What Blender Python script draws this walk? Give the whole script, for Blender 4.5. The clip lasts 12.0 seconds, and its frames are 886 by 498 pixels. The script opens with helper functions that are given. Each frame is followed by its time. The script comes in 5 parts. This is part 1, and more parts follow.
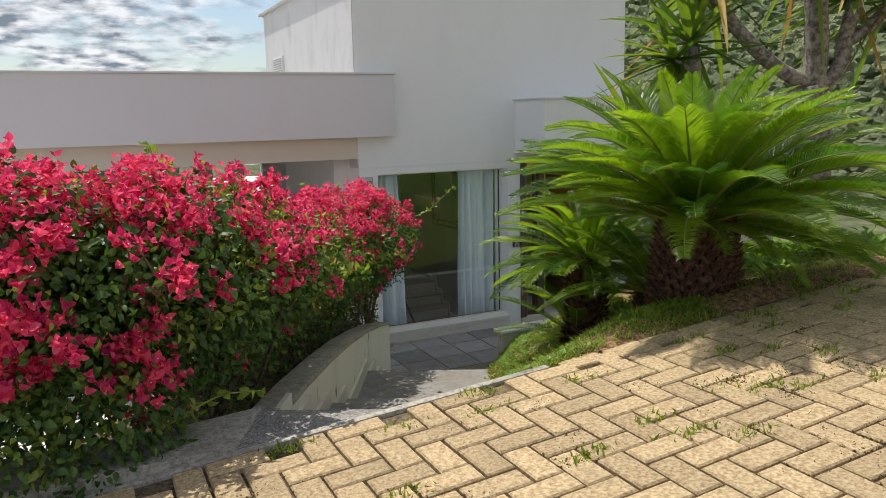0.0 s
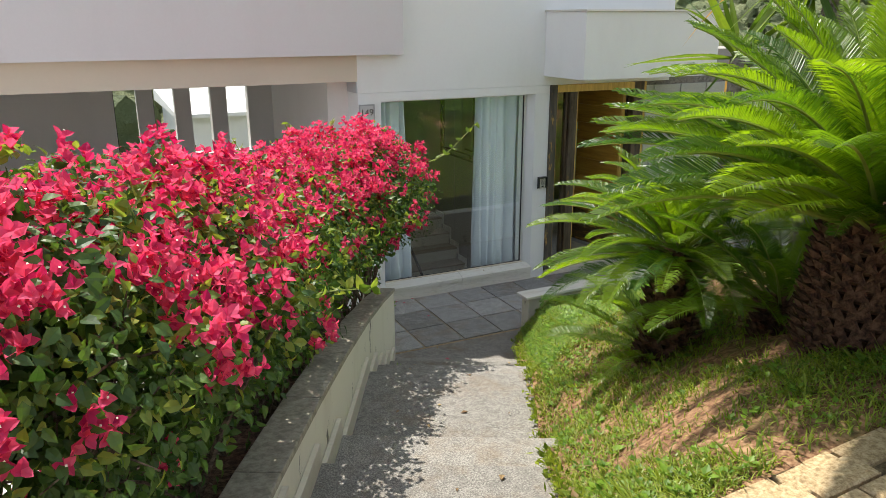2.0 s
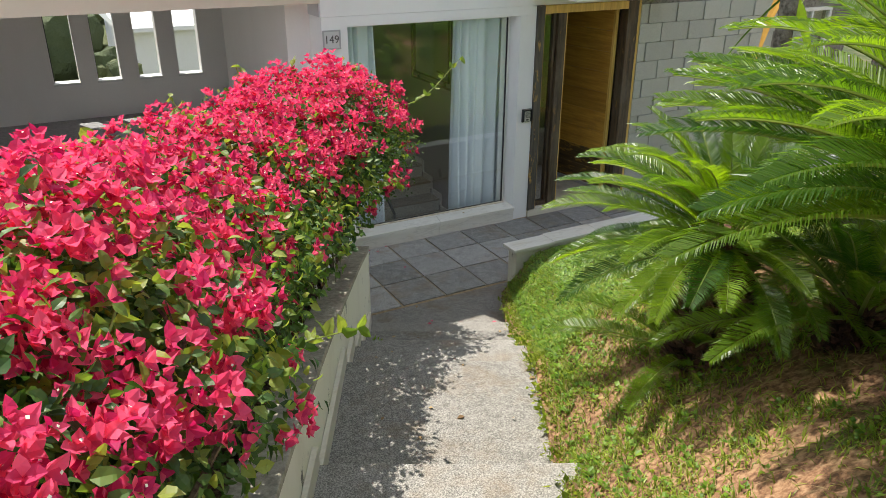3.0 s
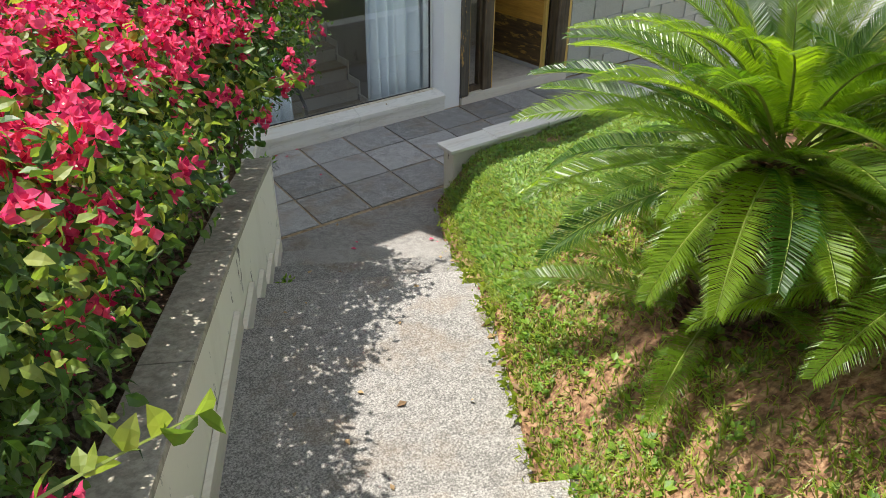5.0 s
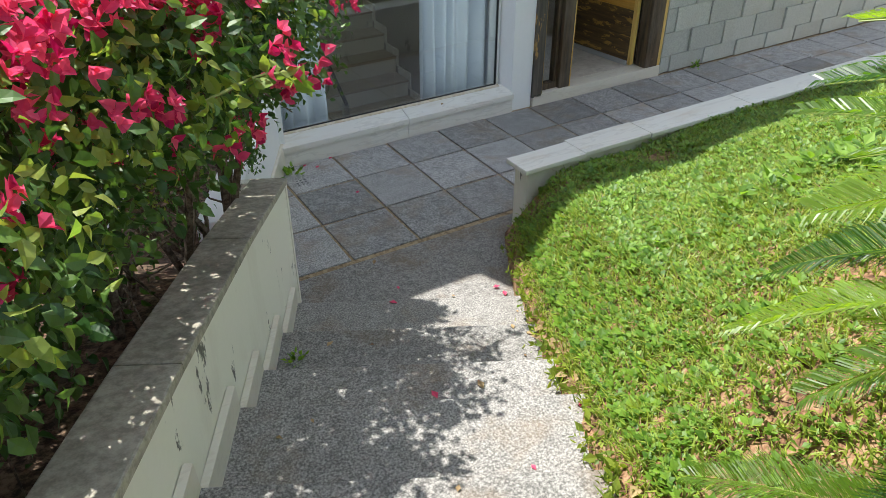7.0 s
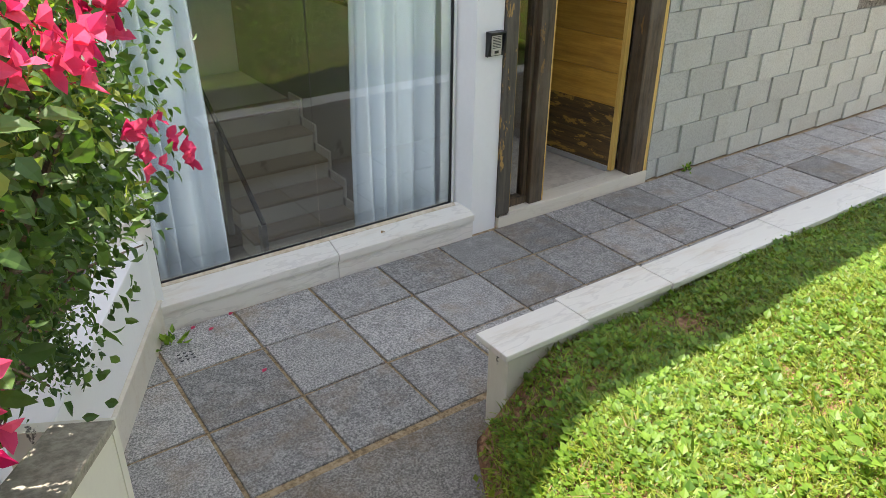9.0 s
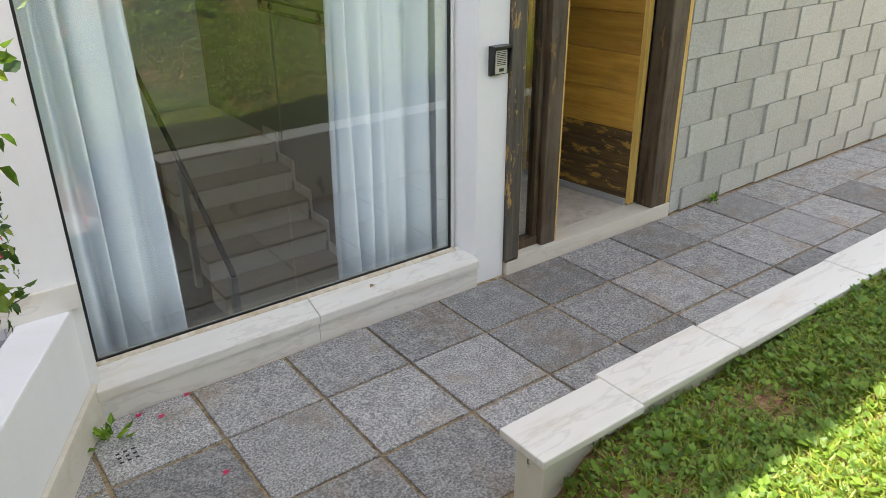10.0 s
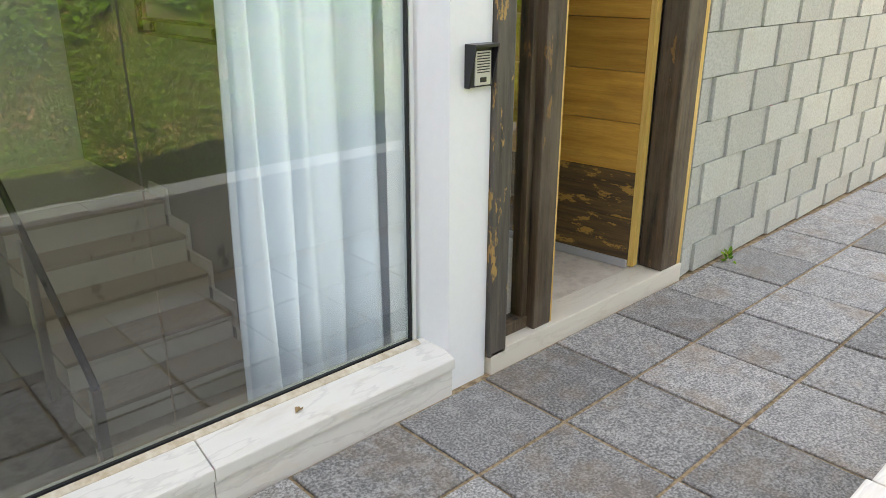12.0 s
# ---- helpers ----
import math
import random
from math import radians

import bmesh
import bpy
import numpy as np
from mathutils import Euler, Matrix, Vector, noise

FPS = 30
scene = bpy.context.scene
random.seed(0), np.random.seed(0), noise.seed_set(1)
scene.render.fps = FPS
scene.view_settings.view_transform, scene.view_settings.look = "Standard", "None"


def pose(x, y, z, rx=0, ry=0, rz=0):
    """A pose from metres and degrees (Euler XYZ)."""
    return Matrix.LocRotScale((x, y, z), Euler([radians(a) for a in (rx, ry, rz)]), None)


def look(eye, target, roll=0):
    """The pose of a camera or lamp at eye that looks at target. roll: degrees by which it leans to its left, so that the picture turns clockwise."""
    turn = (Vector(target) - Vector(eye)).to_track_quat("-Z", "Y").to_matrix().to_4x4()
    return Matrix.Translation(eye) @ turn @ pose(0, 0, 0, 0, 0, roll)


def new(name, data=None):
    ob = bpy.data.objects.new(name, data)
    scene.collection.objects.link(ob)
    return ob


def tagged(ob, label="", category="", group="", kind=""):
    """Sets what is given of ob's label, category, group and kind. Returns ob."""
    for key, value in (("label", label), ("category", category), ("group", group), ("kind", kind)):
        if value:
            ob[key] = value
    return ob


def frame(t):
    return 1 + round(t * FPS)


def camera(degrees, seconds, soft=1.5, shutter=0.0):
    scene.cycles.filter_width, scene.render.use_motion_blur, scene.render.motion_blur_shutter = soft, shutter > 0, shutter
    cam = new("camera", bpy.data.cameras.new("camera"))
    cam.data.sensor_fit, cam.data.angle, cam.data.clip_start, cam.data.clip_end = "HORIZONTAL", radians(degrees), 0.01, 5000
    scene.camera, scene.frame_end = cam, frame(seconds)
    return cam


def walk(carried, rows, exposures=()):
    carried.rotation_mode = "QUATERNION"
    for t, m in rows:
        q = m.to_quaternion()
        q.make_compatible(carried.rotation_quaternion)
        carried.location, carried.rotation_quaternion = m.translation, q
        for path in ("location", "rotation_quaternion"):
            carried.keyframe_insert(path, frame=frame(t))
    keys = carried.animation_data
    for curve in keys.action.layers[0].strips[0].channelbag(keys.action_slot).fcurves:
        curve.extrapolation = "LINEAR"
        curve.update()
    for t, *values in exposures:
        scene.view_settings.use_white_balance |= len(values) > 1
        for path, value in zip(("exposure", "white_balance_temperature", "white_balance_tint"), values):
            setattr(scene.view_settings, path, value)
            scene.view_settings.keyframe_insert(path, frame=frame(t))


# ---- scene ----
cam = camera(61.1, 12.0, soft=0.75)
PATH = [
    (0, (0.153, -0.209, 1.547), (1.006, 1.567, 1.202), -1.3),
    (0.5, (0.234, 0.045, 1.519), (1.084, 1.816, 1.145), -0.9),
    (1, (0.334, 0.4, 1.555), (1.18, 2.163, 1.137), -0.7),
    (1.5, (0.508, 0.873, 1.589), (1.347, 2.623, 1.106), -0.2),
    (2, (0.648, 1.259, 1.655), (1.485, 2.98, 1.073), -0.1),
    (2.5, (0.755, 1.689, 1.692), (1.615, 3.359, 1.005), 0.3),
    (3, (0.888, 2.041, 1.74), (1.773, 3.645, 0.937), 0.3),
    (3.5, (1.007, 2.335, 1.708), (1.928, 3.85, 0.783), 0.2),
    (5.3, (1.525, 3.089, 1.372), (2.493, 4.446, 0.266), 0.8),
    (5.5, (1.613, 3.196, 1.315), (2.557, 4.555, 0.19), 1.4),
    (6, (1.747, 3.45, 1.234), (2.64, 4.816, 0.079), 1.8),
    (6.5, (1.872, 3.755, 1.151), (2.735, 5.151, 0.008), 1.3),
    (7, (2.009, 4.011, 1.032), (2.87, 5.444, -0.066), -0.0),
    (7.5, (2.132, 4.293, 0.931), (3.034, 5.747, -0.105), -0.7),
    (7.7, (2.198, 4.401, 0.91), (3.122, 5.861, -0.097), -0.5),
    (9.3, (2.872, 5.383, 0.721), (3.92, 6.826, -0.184), 0.5),
    (9.5, (2.928, 5.496, 0.681), (3.988, 6.943, -0.203), 0.2),
    (10, (3.097, 5.774, 0.549), (4.176, 7.228, -0.302), -0.4),
    (10.5, (3.26, 6.014, 0.411), (4.35, 7.477, -0.408), -0.6),
    (11, (3.367, 6.274, 0.291), (4.482, 7.733, -0.502), -0.6),
    (11.5, (3.505, 6.515, 0.202), (4.684, 7.936, -0.567), -0.3),
    (12, (3.673, 6.770, 0.140), (4.957, 8.135, -0.560), 0.1),
]
walk(cam, [(t, look(eye, target, roll)) for t, eye, target, roll in PATH],
     [(0, 0.1, 6550, 10), (1, 0.24, 6550, 10), (2, 0.62, 6650, 9), (3.5, 0.72, 6600, 9), (5.5, 0.92, 6350, 11), (7.5, 1.08, 6150, 9), (9.5, 1.56, 6750, 15), (10.5, 1.76, 6850, 15), (12, 2.06, 6950, 14)])

# ---- light: high sun from behind the house, cloudy bright sky ----
TO_SUN = Vector((-0.18, 0.47, 1.0)).normalized()
world = bpy.data.worlds.new("sky")
scene.world = world
world.use_nodes = True
wn, wl = world.node_tree.nodes, world.node_tree.links
wn.clear()
w_out, w_bg = wn.new("ShaderNodeOutputWorld"), wn.new("ShaderNodeBackground")
w_sky = wn.new("ShaderNodeTexSky")
w_sky.sky_type, w_sky.sun_disc = "NISHITA", False
w_sky.sun_elevation = math.asin(TO_SUN.z)
w_sky.sun_rotation = math.atan2(TO_SUN.x, TO_SUN.y)
w_co, w_sep, w_add, w_dx, w_dy, w_comb = (wn.new(k) for k in (
    "ShaderNodeTexCoord", "ShaderNodeSeparateXYZ", "ShaderNodeMath", "ShaderNodeMath", "ShaderNodeMath", "ShaderNodeCombineXYZ"))
w_add.operation, w_dx.operation, w_dy.operation = "MAXIMUM", "DIVIDE", "DIVIDE"
w_add.inputs[1].default_value = 0.03
w_off = wn.new("ShaderNodeMath")
w_off.operation = "ADD"
w_off.inputs[1].default_value = 0.22
wl.new(w_co.outputs["Generated"], w_sep.inputs[0])
wl.new(w_sep.outputs["Z"], w_add.inputs[0])
wl.new(w_add.outputs[0], w_off.inputs[0])
for d, axis in ((w_dx, "X"), (w_dy, "Y")):
    wl.new(w_sep.outputs[axis], d.inputs[0])
    wl.new(w_off.outputs[0], d.inputs[1])
wl.new(w_dx.outputs[0], w_comb.inputs[0])
wl.new(w_dy.outputs[0], w_comb.inputs[1])
w_noise, w_ramp, w_noise2, w_ramp2, w_mix, w_cmix = (wn.new(k) for k in (
    "ShaderNodeTexNoise", "ShaderNodeValToRGB", "ShaderNodeTexNoise", "ShaderNodeValToRGB", "ShaderNodeMix", "ShaderNodeMix"))
w_noise.inputs["Scale"].default_value, w_noise.inputs["Detail"].default_value = 2.3, 10.0
w_noise.inputs["Roughness"].default_value = 0.6
w_noise2.inputs["Scale"].default_value, w_noise2.inputs["Detail"].default_value = 10.0, 9.0
wl.new(w_comb.outputs[0], w_noise.inputs["Vector"])
wl.new(w_comb.outputs[0], w_noise2.inputs["Vector"])
w_ramp.color_ramp.elements[0].position, w_ramp.color_ramp.elements[1].position = 0.40, 0.56
w_ramp2.color_ramp.elements[0].position, w_ramp2.color_ramp.elements[1].position = 0.38, 0.60
w_ramp2.color_ramp.elements[0].color = (1.9, 2.25, 2.8, 1)
w_ramp2.color_ramp.elements[1].color = (7.6, 7.8, 8.1, 1)
wl.new(w_noise.outputs[0], w_ramp.inputs[0])
wl.new(w_noise2.outputs[0], w_ramp2.inputs[0])
w_mix.data_type = "RGBA"
wl.new(w_ramp.outputs[0], w_mix.inputs["Factor"])
wl.new(w_sky.outputs[0], w_mix.inputs["A"])
wl.new(w_ramp2.outputs[0], w_mix.inputs["B"])
w_bg.inputs["Strength"].default_value = 0.115
wl.new(w_mix.outputs["Result"], w_bg.inputs["Color"])
wl.new(w_bg.outputs[0], w_out.inputs[0])

sun = new("sun", bpy.data.lights.new("sun", "SUN"))
sun.data.energy, sun.data.angle, sun.data.color = 4.5, radians(0.55), (1.0, 0.955, 0.88)
sun.matrix_world = look(TO_SUN * 30, (0, 0, 0))


# ---- materials ----
def shade(name, base, rough=0.6, metal=0.0, spec=0.5):
    """An empty principled material; returns it with its tree and shader."""
    m = bpy.data.materials.new(name)
    m.use_nodes = True
    p = m.node_tree.nodes["Principled BSDF"]
    p.inputs["Base Color"].default_value = (*base, 1)
    p.inputs["Roughness"].default_value = rough
    p.inputs["Metallic"].default_value = metal
    p.inputs["Specular IOR Level"].default_value = spec
    return m, m.node_tree, p


def noise_node(t, scale, detail=6.0, rough=0.6, coord="Object", stretch=(1, 1, 1), kind="ShaderNodeTexNoise", shift=False):
    co, mp, nz = t.nodes.new("ShaderNodeTexCoord"), t.nodes.new("ShaderNodeMapping"), t.nodes.new(kind)
    mp.inputs["Scale"].default_value = stretch
    nz.inputs["Scale"].default_value = scale
    if kind == "ShaderNodeTexNoise":
        nz.inputs["Detail"].default_value, nz.inputs["Roughness"].default_value = detail, rough
    source = co.outputs[coord]
    if shift:  # every piece takes its own stretch of the pattern
        info, mul, add = t.nodes.new("ShaderNodeObjectInfo"), t.nodes.new("ShaderNodeVectorMath"), t.nodes.new("ShaderNodeVectorMath")
        mul.operation, add.operation = "SCALE", "ADD"
        mul.inputs[0].default_value, add.inputs[1].default_value = (17.0, 31.0, 23.0), (0, 0, 0)
        t.links.new(info.outputs["Random"], mul.inputs["Scale"])
        t.links.new(source, add.inputs[0])
        t.links.new(mul.outputs[0], add.inputs[1])
        source = add.outputs[0]
    t.links.new(source, mp.inputs[0])
    t.links.new(mp.outputs[0], nz.inputs["Vector"])
    return nz.outputs[0] if kind == "ShaderNodeTexNoise" else nz.outputs["Distance"]


def ramp(t, source, stops):
    r = t.nodes.new("ShaderNodeValToRGB")
    while len(r.color_ramp.elements) < len(stops):
        r.color_ramp.elements.new(0.5)
    for e, (pos, col) in zip(r.color_ramp.elements, stops):
        e.position, e.color = pos, (*(col if isinstance(col, tuple) else (col, col, col)), 1)
    t.links.new(source, r.inputs[0])
    return r.outputs[0]


def mixed(t, fac, a, b, mode="MIX"):
    m = t.nodes.new("ShaderNodeMix")
    m.data_type, m.blend_type = "RGBA", mode
    for sock, v in (("Factor", fac), ("A", a), ("B", b)):
        s = m.inputs[sock] if sock == "Factor" else [i for i in m.inputs if i.name == sock and i.type == "RGBA"][0]
        if hasattr(v, "links"):
            t.links.new(v, s)
        elif sock == "Factor":
            s.default_value = v
        else:
            s.default_value = (*v, 1)
    return [o for o in m.outputs if o.type == "RGBA"][0]


def bumped(t, p, height, strength=0.3, dist=0.01):
    b = t.nodes.new("ShaderNodeBump")
    b.inputs["Strength"].default_value, b.inputs["Distance"].default_value = strength, dist
    t.links.new(height, b.inputs["Height"])
    t.links.new(b.outputs[0], p.inputs["Normal"])


def paint(name, base, dirt, rough=0.62, scale=1.5, amount=0.35, bump=0.12, flakes=0.0):
    m, t, p = shade(name, base, rough, spec=0.3)
    big = noise_node(t, scale, 7, 0.65, stretch=(1, 1, 0.35))
    fine = noise_node(t, 45, 5, 0.7)
    f = ramp(t, big, [(0.5, 0.0), (0.78, amount)])
    c = mixed(t, f, base, dirt)
    c = mixed(t, ramp(t, fine, [(0.35, 0.0), (0.75, 0.10)]), c, tuple(v * 0.75 for v in base))
    if flakes:  # paint peeled off to dark cement
        fl = noise_node(t, 7.0, 9, 0.7, stretch=(1, 1, 0.45))
        c = mixed(t, ramp(t, fl, [(0.68 - flakes, 0.0), (0.70 - flakes, 0.9)]), c, (0.07, 0.065, 0.055))
    t.links.new(c, p.inputs["Base Color"])
    bumped(t, p, fine, bump, 0.004)
    return m


def speckle(name, dark, mid, light, scale=55, rough=0.75, stain=(0.25, 0.17, 0.09), stain_amt=0.35, bump=0.5, vary=0.0, obj_coord="Object", cleft=0):
    """Granite, washed aggregate, concrete: grains, blotches and stains."""
    m, t, p = shade(name, mid, rough, spec=0.35)
    own = vary > 0
    g = noise_node(t, scale, 3, 0.75, obj_coord, shift=own)
    c = ramp(t, g, [(0.37, dark), (0.49, mid), (0.62, light)])
    blot = noise_node(t, 3.2, 6, 0.65, obj_coord, shift=own)
    c = mixed(t, ramp(t, blot, [(0.52, 0.0), (0.72, stain_amt)]), c, stain)
    if vary:
        info = t.nodes.new("ShaderNodeObjectInfo")
        v = ramp(t, info.outputs["Random"], [(0.0, 1.0 - vary), (1.0, 1.0 + vary * 0.6)])
        c = mixed(t, 1.0, c, v, "MULTIPLY")
    if cleft:
        cl = noise_node(t, cleft, 8, 0.72, obj_coord, shift=own)
        c = mixed(t, ramp(t, cl, [(0.3, 0.55), (0.5, 0.0)]), c, dark)
        c = mixed(t, ramp(t, cl, [(0.52, 0.0), (0.75, 0.45)]), c, light)
        t.links.new(c, p.inputs["Base Color"])
        add = t.nodes.new("ShaderNodeMath")
        add.operation = "ADD"
        t.links.new(g, add.inputs[0])
        t.links.new(cl, add.inputs[1])
        bumped(t, p, add.outputs[0], bump, 0.006)
        return m
    t.links.new(c, p.inputs["Base Color"])
    bumped(t, p, g, bump, 0.003)
    return m


def leafy(name, base, tip, translucent, gloss=0.35, island=True, spec=0.5, thin=(1.6, 1.7, 0.8)):
    """Leaves and petals: reflects, and lets part of the light through."""
    m, t, p = shade(name, base, gloss, spec=spec)
    if island:
        g = t.nodes.new("ShaderNodeNewGeometry")
        r = g.outputs["Random Per Island"]
    else:
        r = t.nodes.new("ShaderNodeObjectInfo").outputs["Random"]
    c = ramp(t, r, [(0.0, base), (1.0, tip)])
    nz = noise_node(t, 25, 4, 0.6)
    c = mixed(t, ramp(t, nz, [(0.35, 0.0), (0.8, 0.35)]), c, tuple(v * 0.6 for v in base))
    t.links.new(c, p.inputs["Base Color"])
    tr, mx = t.nodes.new("ShaderNodeBsdfTranslucent"), t.nodes.new("ShaderNodeMixShader")
    mx.inputs[0].default_value = translucent
    bright = mixed(t, 1.0, c, thin if tip[1] > tip[0] else (1.5, 1.15, 1.15), "MULTIPLY")
    t.links.new(bright, tr.inputs["Color"])
    t.links.new(p.outputs[0], mx.inputs[1])
    t.links.new(tr.outputs[0], mx.inputs[2])
    t.links.new(mx.outputs[0], t.nodes["Material Output"].inputs[0])
    return m


def wood(name, dark, light, rough=0.55, along="Z", grey=None, grey_amt=0.0, flake=None, flake_at=0.6):
    m, t, p = shade(name, light, rough)
    st = {"X": (0.6, 9, 9), "Y": (9, 0.6, 9), "Z": (9, 9, 0.6)}[along]
    g = noise_node(t, 3.0, 9, 0.7, stretch=st, shift=True)
    c = ramp(t, g, [(0.34, dark), (0.62, light)])
    if grey:
        wth = noise_node(t, 2.2, 7, 0.65, stretch=tuple(1 + 0.15 * v for v in st), shift=True)
        c = mixed(t, ramp(t, wth, [(0.55 - 0.25 * grey_amt, 0.0), (0.62, grey_amt)]), c, grey)
    if flake:  # sharp-edged remains of varnish, or bare cracks
        fl = noise_node(t, 5.0, 8, 0.7, stretch=tuple(max(1.0, 0.35 * v) for v in st), shift=True)
        c = mixed(t, ramp(t, fl, [(flake_at, 0.0), (flake_at + 0.025, 0.9)]), c, flake)
    info = t.nodes.new("ShaderNodeObjectInfo")
    v = ramp(t, info.outputs["Random"], [(0.0, 0.78), (1.0, 1.12)])
    c = mixed(t, 1.0, c, v, "MULTIPLY")
    t.links.new(c, p.inputs["Base Color"])
    bumped(t, p, g, 0.35, 0.004)
    return m


M_WALL = paint("white_wall_paint", (0.86, 0.86, 0.85), (0.60, 0.58, 0.54), amount=0.22)
M_PARAPET = paint("grey_lilac_paint", (0.71, 0.685, 0.70), (0.56, 0.54, 0.53), amount=0.2)
M_CREAM = paint("cream_wall_paint", (0.80, 0.775, 0.66), (0.42, 0.36, 0.25), amount=0.4, scale=2.5, flakes=0.065)
M_CARPORT = paint("grey_carport_paint", (0.84, 0.82, 0.79), (0.68, 0.65, 0.61), amount=0.25)
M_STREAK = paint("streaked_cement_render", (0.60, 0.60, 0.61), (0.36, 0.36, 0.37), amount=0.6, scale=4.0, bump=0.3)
# white soffit paint with the tan ground bounce mixed into its colour
M_CEIL = paint("soffit_paint_with_bounce", (0.68, 0.60, 0.49), (0.5, 0.45, 0.38), amount=0.2)
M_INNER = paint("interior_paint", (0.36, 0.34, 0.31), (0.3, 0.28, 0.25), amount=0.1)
M_CAP = shade("sheet_metal_cap", (0.72, 0.7, 0.66), 0.45, 0.6)[0]
M_GRANITE = speckle("washed_granite", (0.11, 0.104, 0.095), (0.225, 0.212, 0.192), (0.40, 0.38, 0.345), 130, 0.85, (0.20, 0.135, 0.075), 0.6, 0.35, vary=0.2, cleft=22)
M_TILE = speckle("grey_stone_tile", (0.14, 0.137, 0.133), (0.305, 0.297, 0.285), (0.57, 0.55, 0.525), 110, 0.6, (0.30, 0.225, 0.15), 0.85, 0.3, vary=0.38, cleft=14)
M_GROUT = speckle("brown_tile_grout", (0.17, 0.12, 0.065), (0.31, 0.225, 0.13), (0.42, 0.32, 0.2), 40, 0.9)
M_PAVER = speckle("tan_concrete_paver", (0.27, 0.19, 0.10), (0.405, 0.295, 0.16), (0.53, 0.41, 0.25), 70, 0.85, (0.22, 0.16, 0.095), 0.5, 0.5, vary=0.2, obj_coord="Object")
M_SAND = speckle("dark_paver_joint", (0.05, 0.04, 0.025), (0.11, 0.085, 0.05), (0.2, 0.15, 0.09), 60, 0.95)
M_KERB = speckle("pale_concrete_kerb", (0.24, 0.22, 0.18), (0.36, 0.33, 0.275), (0.47, 0.44, 0.38), 50, 0.85, (0.17, 0.14, 0.10), 0.6)
M_COPING = speckle("weathered_slate_coping", (0.25, 0.228, 0.18), (0.335, 0.305, 0.24), (0.42, 0.385, 0.305), 30, 0.7, (0.12, 0.105, 0.075), 0.85, 0.3)
M_BLOCK = speckle("grey_concrete_block", (0.40, 0.405, 0.36), (0.46, 0.465, 0.415), (0.51, 0.515, 0.46), 75, 0.9, (0.42, 0.375, 0.28), 0.35, 0.22, vary=0.11)
M_MORTAR = speckle("dark_mortar", (0.1, 0.09, 0.08), (0.2, 0.19, 0.17), (0.28, 0.26, 0.23), 40, 0.95)
M_SOIL = speckle("red_brown_soil", (0.09, 0.045, 0.024), (0.215, 0.112, 0.058), (0.35, 0.215, 0.12), 30, 0.95, (0.10, 0.10, 0.03), 0.7, 0.9)
M_LITTER = speckle("leaf_litter_soil", (0.035, 0.022, 0.014), (0.09, 0.058, 0.036), (0.2, 0.135, 0.085), 34, 0.95, (0.3, 0.09, 0.08), 0.3, 0.9)
M_DRIVE = speckle("pale_driveway_concrete", (0.45, 0.43, 0.4), (0.6, 0.57, 0.53), (0.72, 0.7, 0.66), 20, 0.8, (0.4, 0.36, 0.3), 0.25, 0.25)
M_FLOORDARK = speckle("dark_carport_floor", (0.25, 0.25, 0.26), (0.32, 0.32, 0.33), (0.39, 0.39, 0.4), 14, 0.3, (0.26, 0.25, 0.24), 0.3, 0.1)
M_CAULK = speckle("stained_ochre_caulk", (0.50, 0.41, 0.28), (0.60, 0.51, 0.38), (0.69, 0.62, 0.5), 14, 0.7, (0.36, 0.25, 0.13), 0.7, 0.1)
M_BEIGE = speckle("beige_floor_tile", (0.5, 0.44, 0.36), (0.6, 0.53, 0.44), (0.66, 0.6, 0.5), 9, 0.35, (0.5, 0.42, 0.33), 0.2, 0.05)


def marble(name, base, vein):
    m, t, p = shade(name, base, 0.28)
    v = noise_node(t, 2.2, 5, 0.55, stretch=(1.0, 4.5, 4.5))
    c = ramp(t, v, [(0.46, base), (0.5, tuple(0.72 * a + 0.28 * b for a, b in zip(base, vein))), (0.515, base), (0.72, tuple(a * 0.94 for a in base))])
    st = noise_node(t, 2.1, 7, 0.7, stretch=(1, 6, 3))
    c = mixed(t, ramp(t, st, [(0.53, 0.0), (0.74, 0.4)]), c, (0.55, 0.42, 0.26))
    t.links.new(c, p.inputs["Base Color"])
    bumped(t, p, noise_node(t, 60, 4), 0.08, 0.003)
    return m


M_MARBLE = marble("white_veined_marble", (0.76, 0.73, 0.665), (0.40, 0.37, 0.33))
M_STEP = marble("brown_veined_marble", (0.40, 0.33, 0.24), (0.2, 0.15, 0.1))
M_MARBLE2 = marble("cream_marble", (0.70, 0.65, 0.54), (0.5, 0.43, 0.34))
M_WOODDARK = wood("weathered_dark_wood", (0.020, 0.015, 0.011), (0.13, 0.085, 0.045), 0.6, "Z", (0.17, 0.145, 0.11), 0.4, flake=(0.26, 0.145, 0.045), flake_at=0.625)
M_PEEL = wood("peeling_varnish_wood", (0.045, 0.039, 0.032), (0.14, 0.12, 0.095), 0.6, "Z", flake=(0.50, 0.30, 0.09), flake_at=0.575)
M_WOODYEL = wood("yellow_varnished_wood", (0.52, 0.31, 0.07), (0.76, 0.52, 0.15), 0.4, "Z")
M_WOODORA = wood("orange_varnished_wood", (0.46, 0.225, 0.035), (0.70, 0.40, 0.075), 0.38, "X", (0.13, 0.085, 0.04), 0.2, flake=(0.05, 0.03, 0.015), flake_at=0.70)
M_WOODBOT = wood("worn_door_plank", (0.045, 0.03, 0.018), (0.16, 0.095, 0.032), 0.6, "X", flake=(0.46, 0.26, 0.055), flake_at=0.545)
M_STEEL = shade("brushed_steel", (0.45, 0.44, 0.42), 0.3, 1.0)[0]
